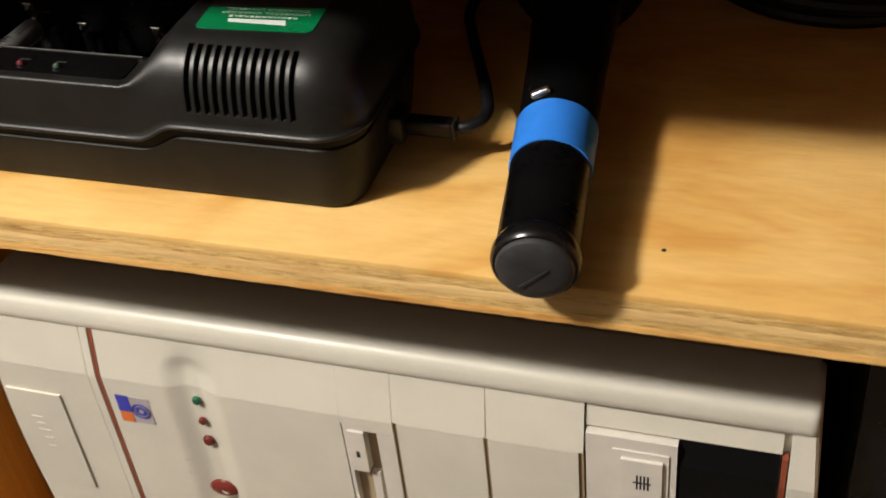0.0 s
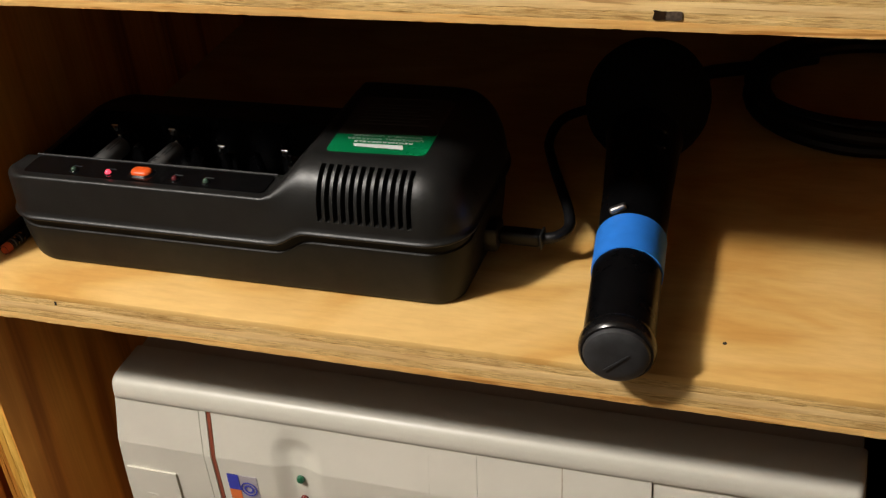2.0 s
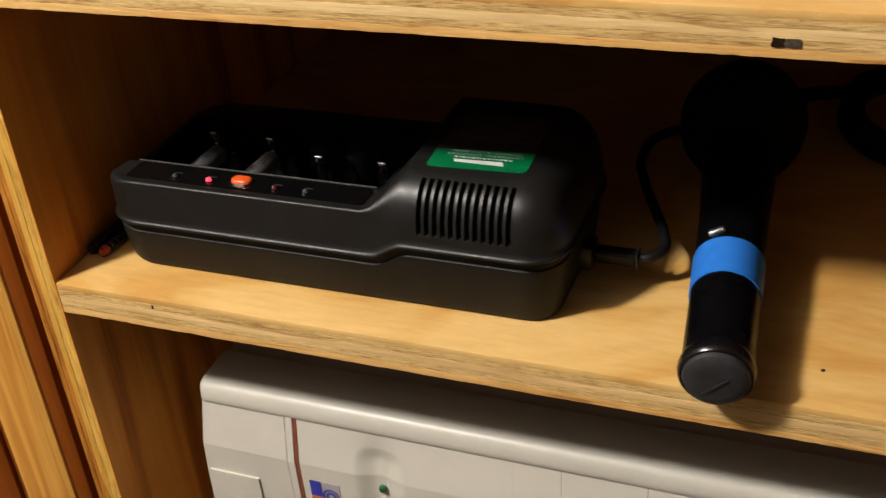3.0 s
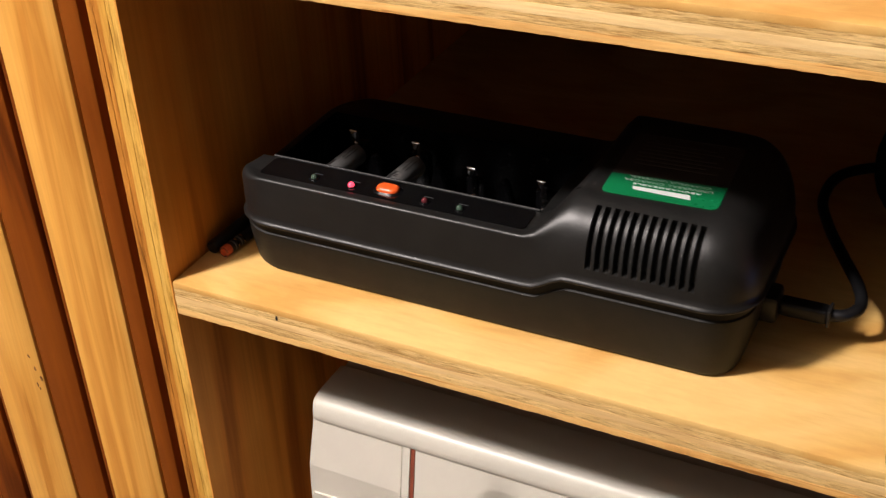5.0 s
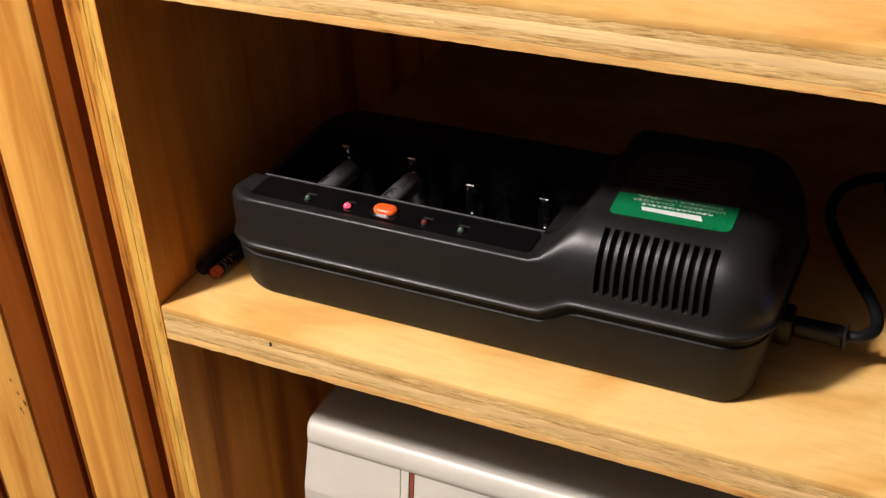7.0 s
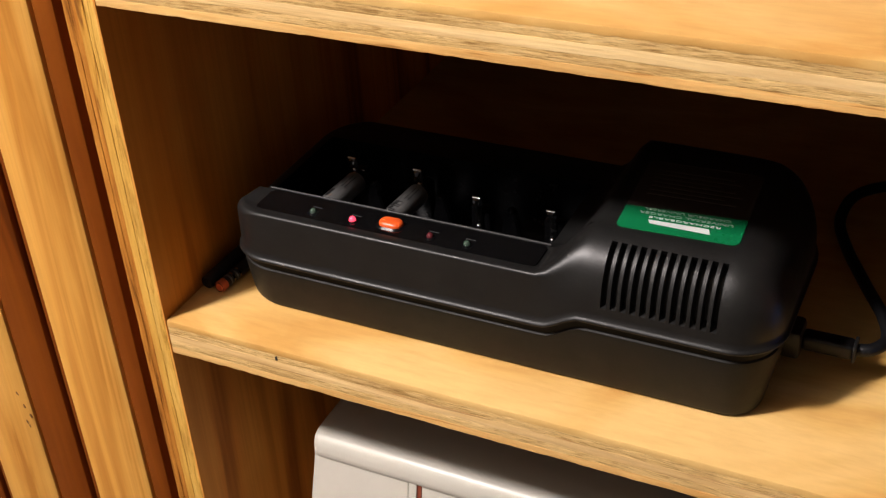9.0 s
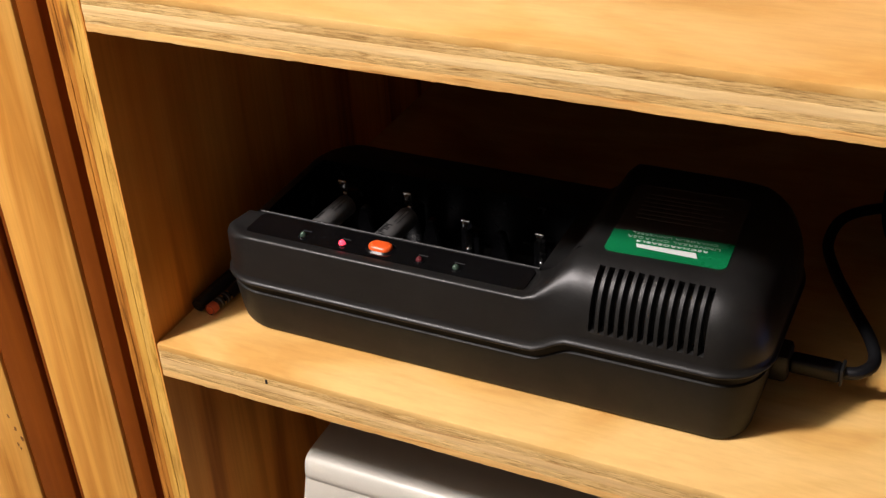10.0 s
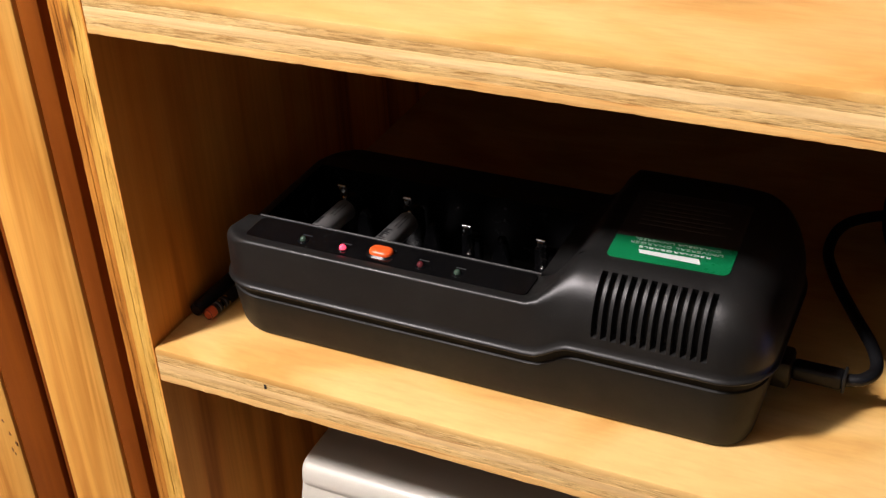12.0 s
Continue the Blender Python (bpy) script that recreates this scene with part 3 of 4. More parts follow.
def charger_thing():
    charger = thing("battery_charger", (0.144, 0.075, SHELF_Z), "black plastic battery charger with four bays, standing on the plywood shelf", "battery charger")
    lower_shell(charger)
    shell = upper_shell(charger)
    # tray: floor, walls and ribs between the bays
    x0, x1, y0, y1 = RAIL[0], STEP_A - 0.006, RAIL[2], RAIL[3]
    zf = 0.9130
    bm = bmesh.new()
    loop = [(x0, y0), (x1, y0)] + [(x1, y0 + (y1 - y0) * k / 12) for k in range(1, 13)] + [(x0, y1 - (y1 - y0) * k / 12) for k in range(12)]
    top = [bm.verts.new((x, y, low_top(x, y))) for x, y in loop]
    low = [bm.verts.new((x + (0.001 if x == x0 else -0.001), min(max(y, y0 + 0.001), y1 - 0.001), zf)) for x, y in loop]
    for k in range(len(loop)):
        m = (k + 1) % len(loop)
        bm.faces.new((top[k], top[m], low[m], low[k]))
    bm.faces.new(low)
    part("battery_tray", bm, GLOSS_BLACK, charger, "deep black battery tray")
    for x in (0.0653, 0.0998, 0.1338):
        bm = plate([(x - 0.0075, 0.0830, zf), (x + 0.0075, 0.0830, zf), (x + 0.0020, 0.0830, 0.9372), (x + 0.0012, 0.0830, 0.9380), (x - 0.0012, 0.0830, 0.9380), (x - 0.0020, 0.0830, 0.9372)], (0, 0.0045, 0))
        bmesh.ops.bevel(bm, geom=bm.edges[:], offset=0.0006, segments=2, affect="EDGES")
        part("bay_rib", bm, GLOSS_BLACK, charger)
    # sunk glossy strip with lamps and the button
    def strip_z(y):
        return LOW_TOP + 0.0002
    pts = rounded(0.0385, 0.1680, 0.0272, 0.0434, 0.003, 5)
    panel = part("control_panel", plate([(x, y, strip_z(y) + 0.00035) for x, y in pts], (0, 0, -0.0008)), PANEL_BLACK, charger, "glossy black control strip with dust")
    lip = [Vector((0.0365 + 0.0022 * k, 0.0443, strip_z(0.0443) + 0.0002)) for k in range(61)]
    part("panel_lip", tube(lip, 0.0007, 10), BLACK_ABS, panel, "rounded plastic lip")
    for x, m, lit in ((0.0650, CLEAR_LED_GREEN, ""), (0.0840, RED_LED, "glowing red"), (0.1202, CLEAR_LED_RED, ""), (0.1367, CLEAR_LED_GREEN, "")):
        y = 0.0325
        z = strip_z(y) + 0.0003
        lens = part("indicator_lamp", lathe([(0, 0), (0, 0.0015), (0.0006, 0.0015), (0.0014, 0.0012), (0.0019, 0.0006), (0.0020, 0)], (x, y, z), (x, y, 9), 18), m, charger,
                    (lit + " indicator lamp").strip() if lit else "unlit clear indicator lamp")
        part("lamp_collar", lathe([(0, 0.0016), (0.0004, 0.0016), (0.0004, 0.0023), (0, 0.0024)], (x, y, z), (x, y, 9), 18), GLOSS_BLACK, lens)
        part("legend_mark", box(x - 0.0022, x + 0.0022, y + 0.0036, y + 0.0042, z - 0.0001, z + 0.00012), DARK_GREY, panel)
    by, bx = 0.0352, 0.1010
    bz = strip_z(by)
    rings = []
    for shrink, up in ((0, -0.0005), (0, 0.0014), (0.0003, 0.0020), (0.0009, 0.0025), (0.0018, 0.0027), (0.0030, 0.0027)):
        rings.append([(x, y, bz + up) for x, y in rounded(bx - 0.0054 + shrink, bx + 0.0054 - shrink, by - 0.0034 + shrink, by + 0.0034 - shrink, 0.0034 - shrink, 8)])
    bm, made = ring_loft(rings)
    bm.faces.new(made[-1])
    part("push_button", bm, ORANGE_BUTTON, charger, "orange push button")
    bm = bmesh.new()
    o = rounded(bx - 0.0068, bx + 0.0068, by - 0.0048, by + 0.0048, 0.0045, 8)
    i = rounded(bx - 0.0056, bx + 0.0056, by - 0.0038, by + 0.0038, 0.0036, 8)
    vo = [bm.verts.new((x, y, bz + 0.0003)) for x, y in o]
    vi = [bm.verts.new((x, y, bz + 0.0011)) for x, y in i]
    for k in range(len(vo)):
        m = (k + 1) % len(vo)
        bm.faces.new((vo[k], vo[m], vi[m], vi[k]))
    part("button_collar", bm, GLOSS_BLACK, charger)
    for dx in (-0.010, 0.006):
        part("legend_mark", box(bx + dx, bx + dx + 0.006, by - 0.0058, by - 0.0048, bz, bz + 0.0003), DARK_GREY, panel)
    # contact strips, darkened, with chrome bars and a rivet added as their glints
    for x, y, low in ((0.0514, 0.0920, 0.936), (0.0854, 0.0922, 0.935), (0.1206, 0.0795, 0.923), (0.1552, 0.0800, 0.923)):
        w = 0.0015
        prof = [(0.0, low - SHELF_Z), (0.0006, 0.0330), (-0.0004, 0.0370), (0.0, 0.0414), (-0.0006, 0.0434), (-0.0018, 0.0443), (-0.0030, 0.0437), (-0.0034, 0.0421)]
        bm = bmesh.new()
        rows = []
        for dy, dz in prof:
            crown = [bm.verts.new((x + sx * w, y + dy - 0.0009 * (1 - sx * sx), SHELF_Z + dz + 0.0009 + 0.0005 * (1 - sx * sx))) for sx in (-1, -0.5, 0, 0.5, 1)]
            rows.append(crown + [bm.verts.new((x + sx * w, y + dy + 0.0004, SHELF_Z + dz + 0.0006)) for sx in (1, -1)])
        for a, b in zip(rows, rows[1:]):
            for k in range(7):
                bm.faces.new((a[k], a[(k + 1) % 7], b[(k + 1) % 7], b[k]))
        bm.faces.new(rows[0])
        bm.faces.new(rows[-1])
        clip = part("contact_strip", bm, DARK_NICKEL, charger, "bent nickel contact strip")
        part("contact_slide", box(x - 0.0045, x + 0.0045, y + 0.001, y + 0.006, zf, 0.9385, 0.0008), GLOSS_BLACK, clip)
        for dy, up, half, r in ((-0.0022, 0.0455, 0.0019, 0.00062), (-0.0026, 0.0427, 0.0011, 0.00050)):
            ends = [Vector((x + half * k / 4, y + dy, SHELF_Z + up)) for k in range(-4, 5)]
            part("contact_glint_bar", tube(ends, r, 12), CHROME, clip, "polished bar shaped to give a glint")
        zc = low + 0.0070 if low < 0.93 else low + 0.0025
        part("contact_rivet", lathe([(0.0, 0.0012), (0.0005, 0.00105), (0.0009, 0.0007), (0.0011, 0)], (x, y - 0.0008, zc), (x, -9, zc), 16), CHROME, clip, "polished round rivet that gives a glint")
    # label on the housing, reading from the far side
    zt = HIGH_TOP + 0.00015
    turn = Matrix.Translation((0.2175, 0.0706, 0)) @ Matrix.Rotation(radians(2.6), 4, "Z")
    hw, hd, split = 0.0236, 0.0268, -0.0105

    def sheet(outline, z, thick):
        return plate([turn @ Vector((x, y, z)) for x, y in outline], (0, 0, thick))
    soft = rounded(-hw, hw, -hd, hd, 0.0030, 6)
    upper = [p for p in soft if p[1] > 0]
    lower = [p for p in soft if p[1] < 0]
    # far half coloured dark where the upper shelf shades the label
    dark = part("shaded_label", sheet(upper + [(-hw, split + 0.0001), (hw, split + 0.0001 + 0.0022)], zt, 0.0002), SHADED_LABEL, charger, "printed label coloured dark for the upper shelf's shade")
    band = part("green_label", sheet(lower + [(hw, split + 0.0022), (-hw, split)], zt, 0.0002), GREEN_LABEL, charger, "green printed label")
    zi = zt + 0.0003
    # pale rim and unreadable small print of the dark label half
    for x0, x1, y0, y1 in ((-hw + 0.004, hw - 0.004, hd - 0.0009, hd - 0.0006), (hw - 0.0009, hw - 0.0006, split + 0.006, hd - 0.004), (-hw + 0.0006, -hw + 0.0009, split + 0.006, hd - 0.004)):
        part("label_rim", sheet(((x0, y0), (x1, y0), (x1, y1), (x0, y1)), zi, 0.0001), DIM_INK, dark)
    for k in range(7):
        y = 0.0000 + 0.0032 * k
        x1 = (0.017, 0.012, 0.018, 0.015, 0.009, 0.016, 0.013)[k]
        part("printed_bar", sheet(((-0.018, y), (x1, y), (x1, y + 0.0011), (-0.018, y + 0.0011)), zi, 0.0001), DIM_INK, dark)
    # brand word as a plain slanted white shape
    part("printed_mark", sheet(((-0.0116, -0.0214), (0.0120, -0.0226), (0.0108, -0.0190), (-0.0126, -0.0190)), zi, 0.0001), WHITE_INK, band)
    for text, y, h, mat_ in (("RECHARGEABLE", -0.0168, 0.0012, WHITE_INK), ("UNIVERSAL CHARGER", -0.0140, 0.0016, PALE_INK), ("CHARGEUR UNIVERSEL", -0.0112, 0.0014, PALE_INK)):
        wide = 1.08 if h > 0.0013 else 1.5
        lettering(text, h, turn @ Matrix.Translation((0.001, y, zi)) @ Matrix.Rotation(math.pi, 4, "Z") @ Matrix.Diagonal((wide * 1.5, 1, 1, 1)), mat_, band)
    # inlet with its plug
    part("power_inlet", box(0.2560, 0.2668, 0.0602, 0.0738, 0.9098, 0.9228, 0.002), BLACK_ABS, charger)
    plug = thing("power_cord", (0.285, 0.068, SHELF_Z), "black rubber power cord plugged into the charger", "cable")
    part("plug", box(0.2665, 0.2865, 0.0632, 0.0708, 0.9130, 0.9198, 0.0016, 3), RUBBER, plug, "moulded black plug")
    part("plug_neck", box(0.2862, 0.2876, 0.0628, 0.0712, 0.9124, 0.9204, 0.0006), BLACK_ABS, plug)
    r = 0.0026
    cz = SHELF_Z + r
    path = spline([(0.2870, 0.0672, 0.9162), (0.2930, 0.0690, 0.9168), (0.2972, 0.0760, 0.9178), (0.2938, 0.0900, 0.9180), (0.2820, 0.1220, 0.9110), (0.2693, 0.1548, 0.9060),
                   (0.2625, 0.1750, 0.9080), (0.2670, 0.1920, 0.9130), (0.2850, 0.2060, 0.9140), (0.3060, 0.2200, 0.9080), (0.3180, 0.2420, cz)], 10)
    part("cord", tube(path, r), RUBBER, plug)
    return charger


charger_thing()


# ---- cells ----
def cell(name, start, end, r, wrap, end_mat, label, group, stripe=None):
    a, b = Vector(start), Vector(end)
    d = (b - a).normalized()
    length = (b - a).length
    c = thing(name, a, label, "battery", group)
    part("wrap", lathe([(0.0012, 0), (0.0012, r * 0.82), (0.0004, r * 0.86), (0.0, r * 0.94), (0.0006, r), (length - 0.0014, r), (length - 0.0006, r * 0.94), (length - 0.0008, 0.6 * r)], a, b, 32), wrap, c)
    part("positive_cap", lathe([(length - 0.0008, 0.6 * r), (length - 0.0006, 0.34 * r), (length + 0.0008, 0.34 * r), (length + 0.001, 0)], a, b, 20), CHROME, c)
    part("end_disc", lathe([(0.0011, 0), (0.0011, r * 0.80), (-0.0001, r * 0.74), (-0.0001, 0)], a, b, 24), end_mat, c)
    return c, d, length


def cells():
    for x, slant in ((0.0500, 0.0038), (0.0826, 0.0038)):
        c, d, length = cell("battery", (x, 0.0490, 0.9335), (x + slant, 0.0890, 0.9345), 0.0051, CELL_GREY, CHROME,
                            "silver-grey rechargeable cell lying in the charger bay", "cells in the charger")
        # printed bars along the wrap, as thin shells
        def bar(s0, s1, a0, a1):
            bm = bmesh.new()
            side = Vector((1, 0, 0))
            up = side.cross(d).normalized() if side.cross(d).z > 0 else -side.cross(d).normalized()
            start = Vector((x, 0.0490, 0.9335))
            rows = []
            for k in range(6):
                a = radians(a0 + (a1 - a0) * k / 5)
                rr = 0.00528
                o = side * math.cos(a) * rr + up * math.sin(a) * rr
                rows.append([bm.verts.new(start + d * s + o) for s in (s0, s1)])
            for p, q in zip(rows, rows[1:]):
                bm.faces.new((p[0], p[1], q[1], q[0]))
            part("printed_mark", bm, INK_BLACK, c)
        for a0 in (62, 78):
            bar(0.026, 0.036, a0, a0 + 3)
        bar(0.017, 0.023, 96, 116)
    lettering("NiMH", 0.0038, Matrix.Translation((0.0842, 0.0660, 0.93930)) @ Matrix.Rotation(radians(84.5), 4, "Z") @ Matrix.Rotation(radians(0), 4, "X"),
              INK_BLACK, bpy.data.objects["battery.001"])
    c, d, length = cell("battery", (0.0112, 0.0272, 0.9028), (0.0145, 0.0700, 0.9028), 0.0027, CELL_BLACK, CELL_ORANGE,
                        "black and orange loose cell lying on the plywood shelf", "loose cells")
    part("orange_band", lathe([(-0.00005, 0.0024), (0.0004, 0.00275), (0.0040, 0.00277), (0.0041, 0.0027)], (0.0112, 0.0272, 0.9028), (0.0145, 0.0700, 0.9028), 32), CELL_ORANGE, c)
    for k in range(4):
        part("printed_mark", lathe([(0.0062 + 0.0022 * k, 0.00271), (0.0062 + 0.0022 * k, 0.00277), (0.0071 + 0.0022 * k, 0.00277), (0.0071 + 0.0022 * k, 0.00271)], (0.0112, 0.0272, 0.9028), (0.0145, 0.0700, 0.9028), 32), CHROME if k % 2 else CELL_GREY, c)
    cell("battery", (0.0042, 0.0280, 0.9034), (0.0056, 0.0720, 0.9034), 0.0033, CELL_BLACK, CELL_BLACK, "black loose cell against the side panel", "loose cells")


cells()


# ---- microphone ----
def foam_ball(centre, r):
    bm = bmesh.new()
    bmesh.ops.create_icosphere(bm, subdivisions=5, radius=1)
    for v in bm.verts:
        n = v.co.normalized()
        f = 1 + 0.015 * noise.noise(n * 2.0) + 0.010 * noise.noise(n * 16) + 0.006 * noise.noise(n * 45)
        v.co = Vector(centre) + Vector((n.x * r * f, n.y * r * 1.12 * f, n.z * r * f))
    return bm


def microphone():
    tail, head = Vector((0.3386, -0.0168, 0.9184)), Vector((0.3161, 0.1780, 0.9330))
    axis = (head - tail).normalized()
    mic = thing("microphone", (0.335, 0.02, SHELF_Z), "black handheld microphone with blue tape and foam windscreen", "microphone")
    body = part("handle", lathe([(0.009, 0.0), (0.009, 0.0145), (0.0118, 0.0147), (0.066, 0.0150), (0.115, 0.0160), (0.150, 0.0178), (0.160, 0.0190), (0.160, 0)], tail, head, 64), MIC_BLACK, mic, "gloss black handle")
    part("end_cap", lathe([(0.0002, 0.0), (0.0003, 0.0084), (0.0008, 0.0114), (0.0018, 0.0131), (0.0034, 0.0137), (0.0050, 0.0137), (0.0050, 0)], tail, head, 64), MIC_CAP, mic, "dark grey end cap")
    part("end_ring", lathe([(0.0050, 0.0112), (0.0034, 0.0138), (0.0036, 0.0146), (0.0046, 0.0154), (0.0062, 0.0158), (0.0084, 0.0158), (0.0104, 0.0152), (0.0116, 0.0147), (0.0118, 0.0140)], tail, head, 64), GLOSS_BLACK, mic, "gloss black ring")
    a = tail + axis * 0.0001
    side = axis.cross(Vector((0, 0, 1))).normalized()
    up = side.cross(axis)
    p = a - side * 0.005 - up * 0.006
    q = a + side * 0.005 + up * 0.0025
    w = (side - up).normalized() * 0.0006
    part("moulded_mark", plate([p - w, q - w * 0.4, q + w * 0.4, p + w], axis * -0.0004), MIC_CAP, body)
    bm = lathe([(0.0535, 0.0150), (0.0536, 0.0155)] + [(0.0536 + 0.0012 * k, 0.01555 + 0.000012 * k) for k in range(1, 20)] + [(0.0771, 0.01585), (0.0772, 0.0153)], tail, head, 96)
    for v in bm.verts:
        rel = v.co - tail
        along = rel.dot(axis)
        out = rel - axis * along
        turn = math.atan2(out.dot(side), out.dot(up))
        # slack folds and the wavy cut edges of hand-wound tape
        fold = 0.00028 * max(0.0, 1 - abs(turn - 0.55 - 0.9 * math.sin((along - 0.054) * 95)) / 0.10) + 0.00010 * noise.noise((turn * 2.2, along * 160, 3))
        v.co += out.normalized() * fold + axis * (0.0005 * noise.noise((turn * 1.6, along * 20, 8)))
    part("tape_band", bm, BLUE_TAPE, mic, "bright blue tape band")
    # slide switch with its bright plate
    c = tail + axis * 0.0812 + up * 0.0151 + side * -0.0056
    bm = box(-0.0042, 0.0038, -0.0017, 0.0017, -0.0014, 0.0019, 0.0014, 5)
    bm.transform(Matrix.Rotation(math.radians(14), 4, "Z") @ Matrix.Rotation(math.radians(-18), 4, "Y"))
    bm.transform(Matrix.Translation(c) @ Matrix((side, axis, up)).transposed().to_4x4())
    part("switch", bm, SATIN_METAL, mic, "bright metal slide switch")
    part("windscreen", foam_ball((0.3152, 0.1800, 0.9330), 0.0320), FOAM, mic, "black foam windscreen", sharp=180)


microphone()


# ---- coiled cable ----
def cable_coil():
    coil = thing("cable_coil", (0.435, 0.245, SHELF_Z), "thick black cable coiled loosely at the back of the shelf", "cable")
    pts = []
    turns, n = 4, 4 * 40
    for k in range(n):
        a = math.tau * k / 40 + 2.2
        layer = k / n
        wob = noise.noise((k * 0.11, 2, 0))
        r = 0.060 + 0.0045 * math.sin(k * 0.157 * 1.37) + 0.002 * wob
        z = SHELF_Z + 0.0042 + 0.013 * layer + 0.003 * noise.noise((k * 0.09, 7, 1)) + 0.003
        pts.append(Vector((0.432 + r * 1.12 * math.cos(a), 0.250 + r * math.sin(a), z)))
    part("cable", tube(pts, 0.0040, 10), RUBBER, coil)
    end = pts[0]
    tail = spline([end, end + Vector((-0.02, 0.002, -0.001)), (0.365, 0.290, SHELF_Z + 0.0044), (0.335, 0.278, SHELF_Z + 0.0042), (0.318, 0.262, SHELF_Z + 0.0042)], 12)
    part("cable_end", tube(tail, 0.0040, 10), RUBBER, coil)


cable_coil()


# ---- computer lying on its side ----
PX0, PX1, PZ0, PZ1 = 0.0440, 0.4395, 0.6440, 0.8172
BEND_Z, NOSE_LOW = 0.7760, 0.8042


def face_y(z):
    return 0.0358 - 0.0056 * max(0.0, min(1.0, (NOSE_LOW - z) / (NOSE_LOW - BEND_Z)))


def bow(z):
    """How far the ends of the front swell out towards the middle of its height."""
    t = max(0.0, min(1.0, (NOSE_LOW - z) / (NOSE_LOW - PZ0)))
    return 0.0045 * math.sin(math.pi * t)


def end_slab(x0, x1, z0, z1, left):
    """An end panel of the front whose outer edge follows the swelling."""
    bm = bmesh.new()
    rows = []
    for z in sorted([z0 + (z1 - z0) * k / 12 for k in range(13)] + [BEND_Z - 0.0005, BEND_Z, BEND_Z + 0.0005]):
        y, b = face_y(z), bow(z)
        a, c = (x0 - b, x1) if left else (x0, x1 + b)
        e = 0.0012
        if left:
            rows.append([bm.verts.new(p) for p in ((a, y + e, z), (a + e, y, z), (c, y, z), (c, y + 0.006, z), (a, y + 0.006, z))])
        else:
            rows.append([bm.verts.new(p) for p in ((a, y, z), (c - e, y, z), (c, y + e, z), (c, y + 0.006, z), (a, y + 0.006, z))])
    for p, q in zip(rows, rows[1:]):
        for k in range(5):
            bm.faces.new((p[k], p[(k + 1) % 5], q[(k + 1) % 5], q[k]))
    bm.faces.new(rows[0])
    bm.faces.new(rows[-1])
    return bm


def face_slab(x0, x1, z0, z1, proud=0.0, thick=0.006, bevel=0.0003, lean=1.0):
    """A slab that follows the bent front, standing proud of it."""
    bm = bmesh.new()
    zs = sorted({z0, z1, *[z for z in (BEND_Z - 0.0005, BEND_Z, BEND_Z + 0.0005) if z0 < z < z1]})
    rows = []
    for z in zs:
        y = face_y(BEND_Z) + (face_y(z) - face_y(BEND_Z)) * lean - proud
        rows.append([bm.verts.new(c) for c in ((x0, y, z), (x1, y, z), (x1, y + thick, z), (x0, y + thick, z))])
    for a, b in zip(rows, rows[1:]):
        for k in range(4):
            bm.faces.new((a[k], a[(k + 1) % 4], b[(k + 1) % 4], b[k]))
    bm.faces.new(rows[0])
    bm.faces.new(rows[-1])
    if bevel:
        es = [e for e in bm.edges if len(e.link_faces) == 2 and e.calc_face_angle(0) > 0.6]
        bmesh.ops.bevel(bm, geom=es, offset=bevel, segments=2, affect="EDGES")
    return bm


SCOOP = (0.1532, 0.0150, 0.6940, 0.7830, 0.0034)


def scooped_panel(x0, x1, z0, z1):
    """Bent front panel with a shallow scoop: centre, half width, lower and upper centre, depth."""
    cx, half, zlow, zhigh, depth = SCOOP
    xs = sorted([x0, x1, 0.2] + [cx - 1.2 * half + 2.4 * half * k / 34 for k in range(35)])
    zs = sorted([z0, z1, BEND_Z - 0.0005, BEND_Z + 0.0005] + [zlow - 1.2 * half + (zhigh - zlow + 2.0 * half) * k / 90 for k in range(91)])
    zs = [z for z in zs if z0 <= z <= z1]
    bm = bmesh.new()
    rows = []
    for z in zs:
        row = []
        for x in xs:
            r = math.hypot(x - cx, z - min(max(z, zlow), zhigh)) / half
            row.append(bm.verts.new((x, face_y(z) + depth * (1 - smoothstep(0.15, 1.06, r)), z)))
        rows.append(row)
    for a, b in zip(rows, rows[1:]):
        for k in range(len(xs) - 1):
            bm.faces.new((a[k], a[k + 1], b[k + 1], b[k]))
    # return the rim to the depth of the moulding
    rim = bmesh.ops.extrude_edge_only(bm, edges=[e for e in bm.edges if e.is_boundary])["geom"]
    for v in rim:
        if isinstance(v, bmesh.types.BMVert):
            v.co.y += 0.004
    return bm


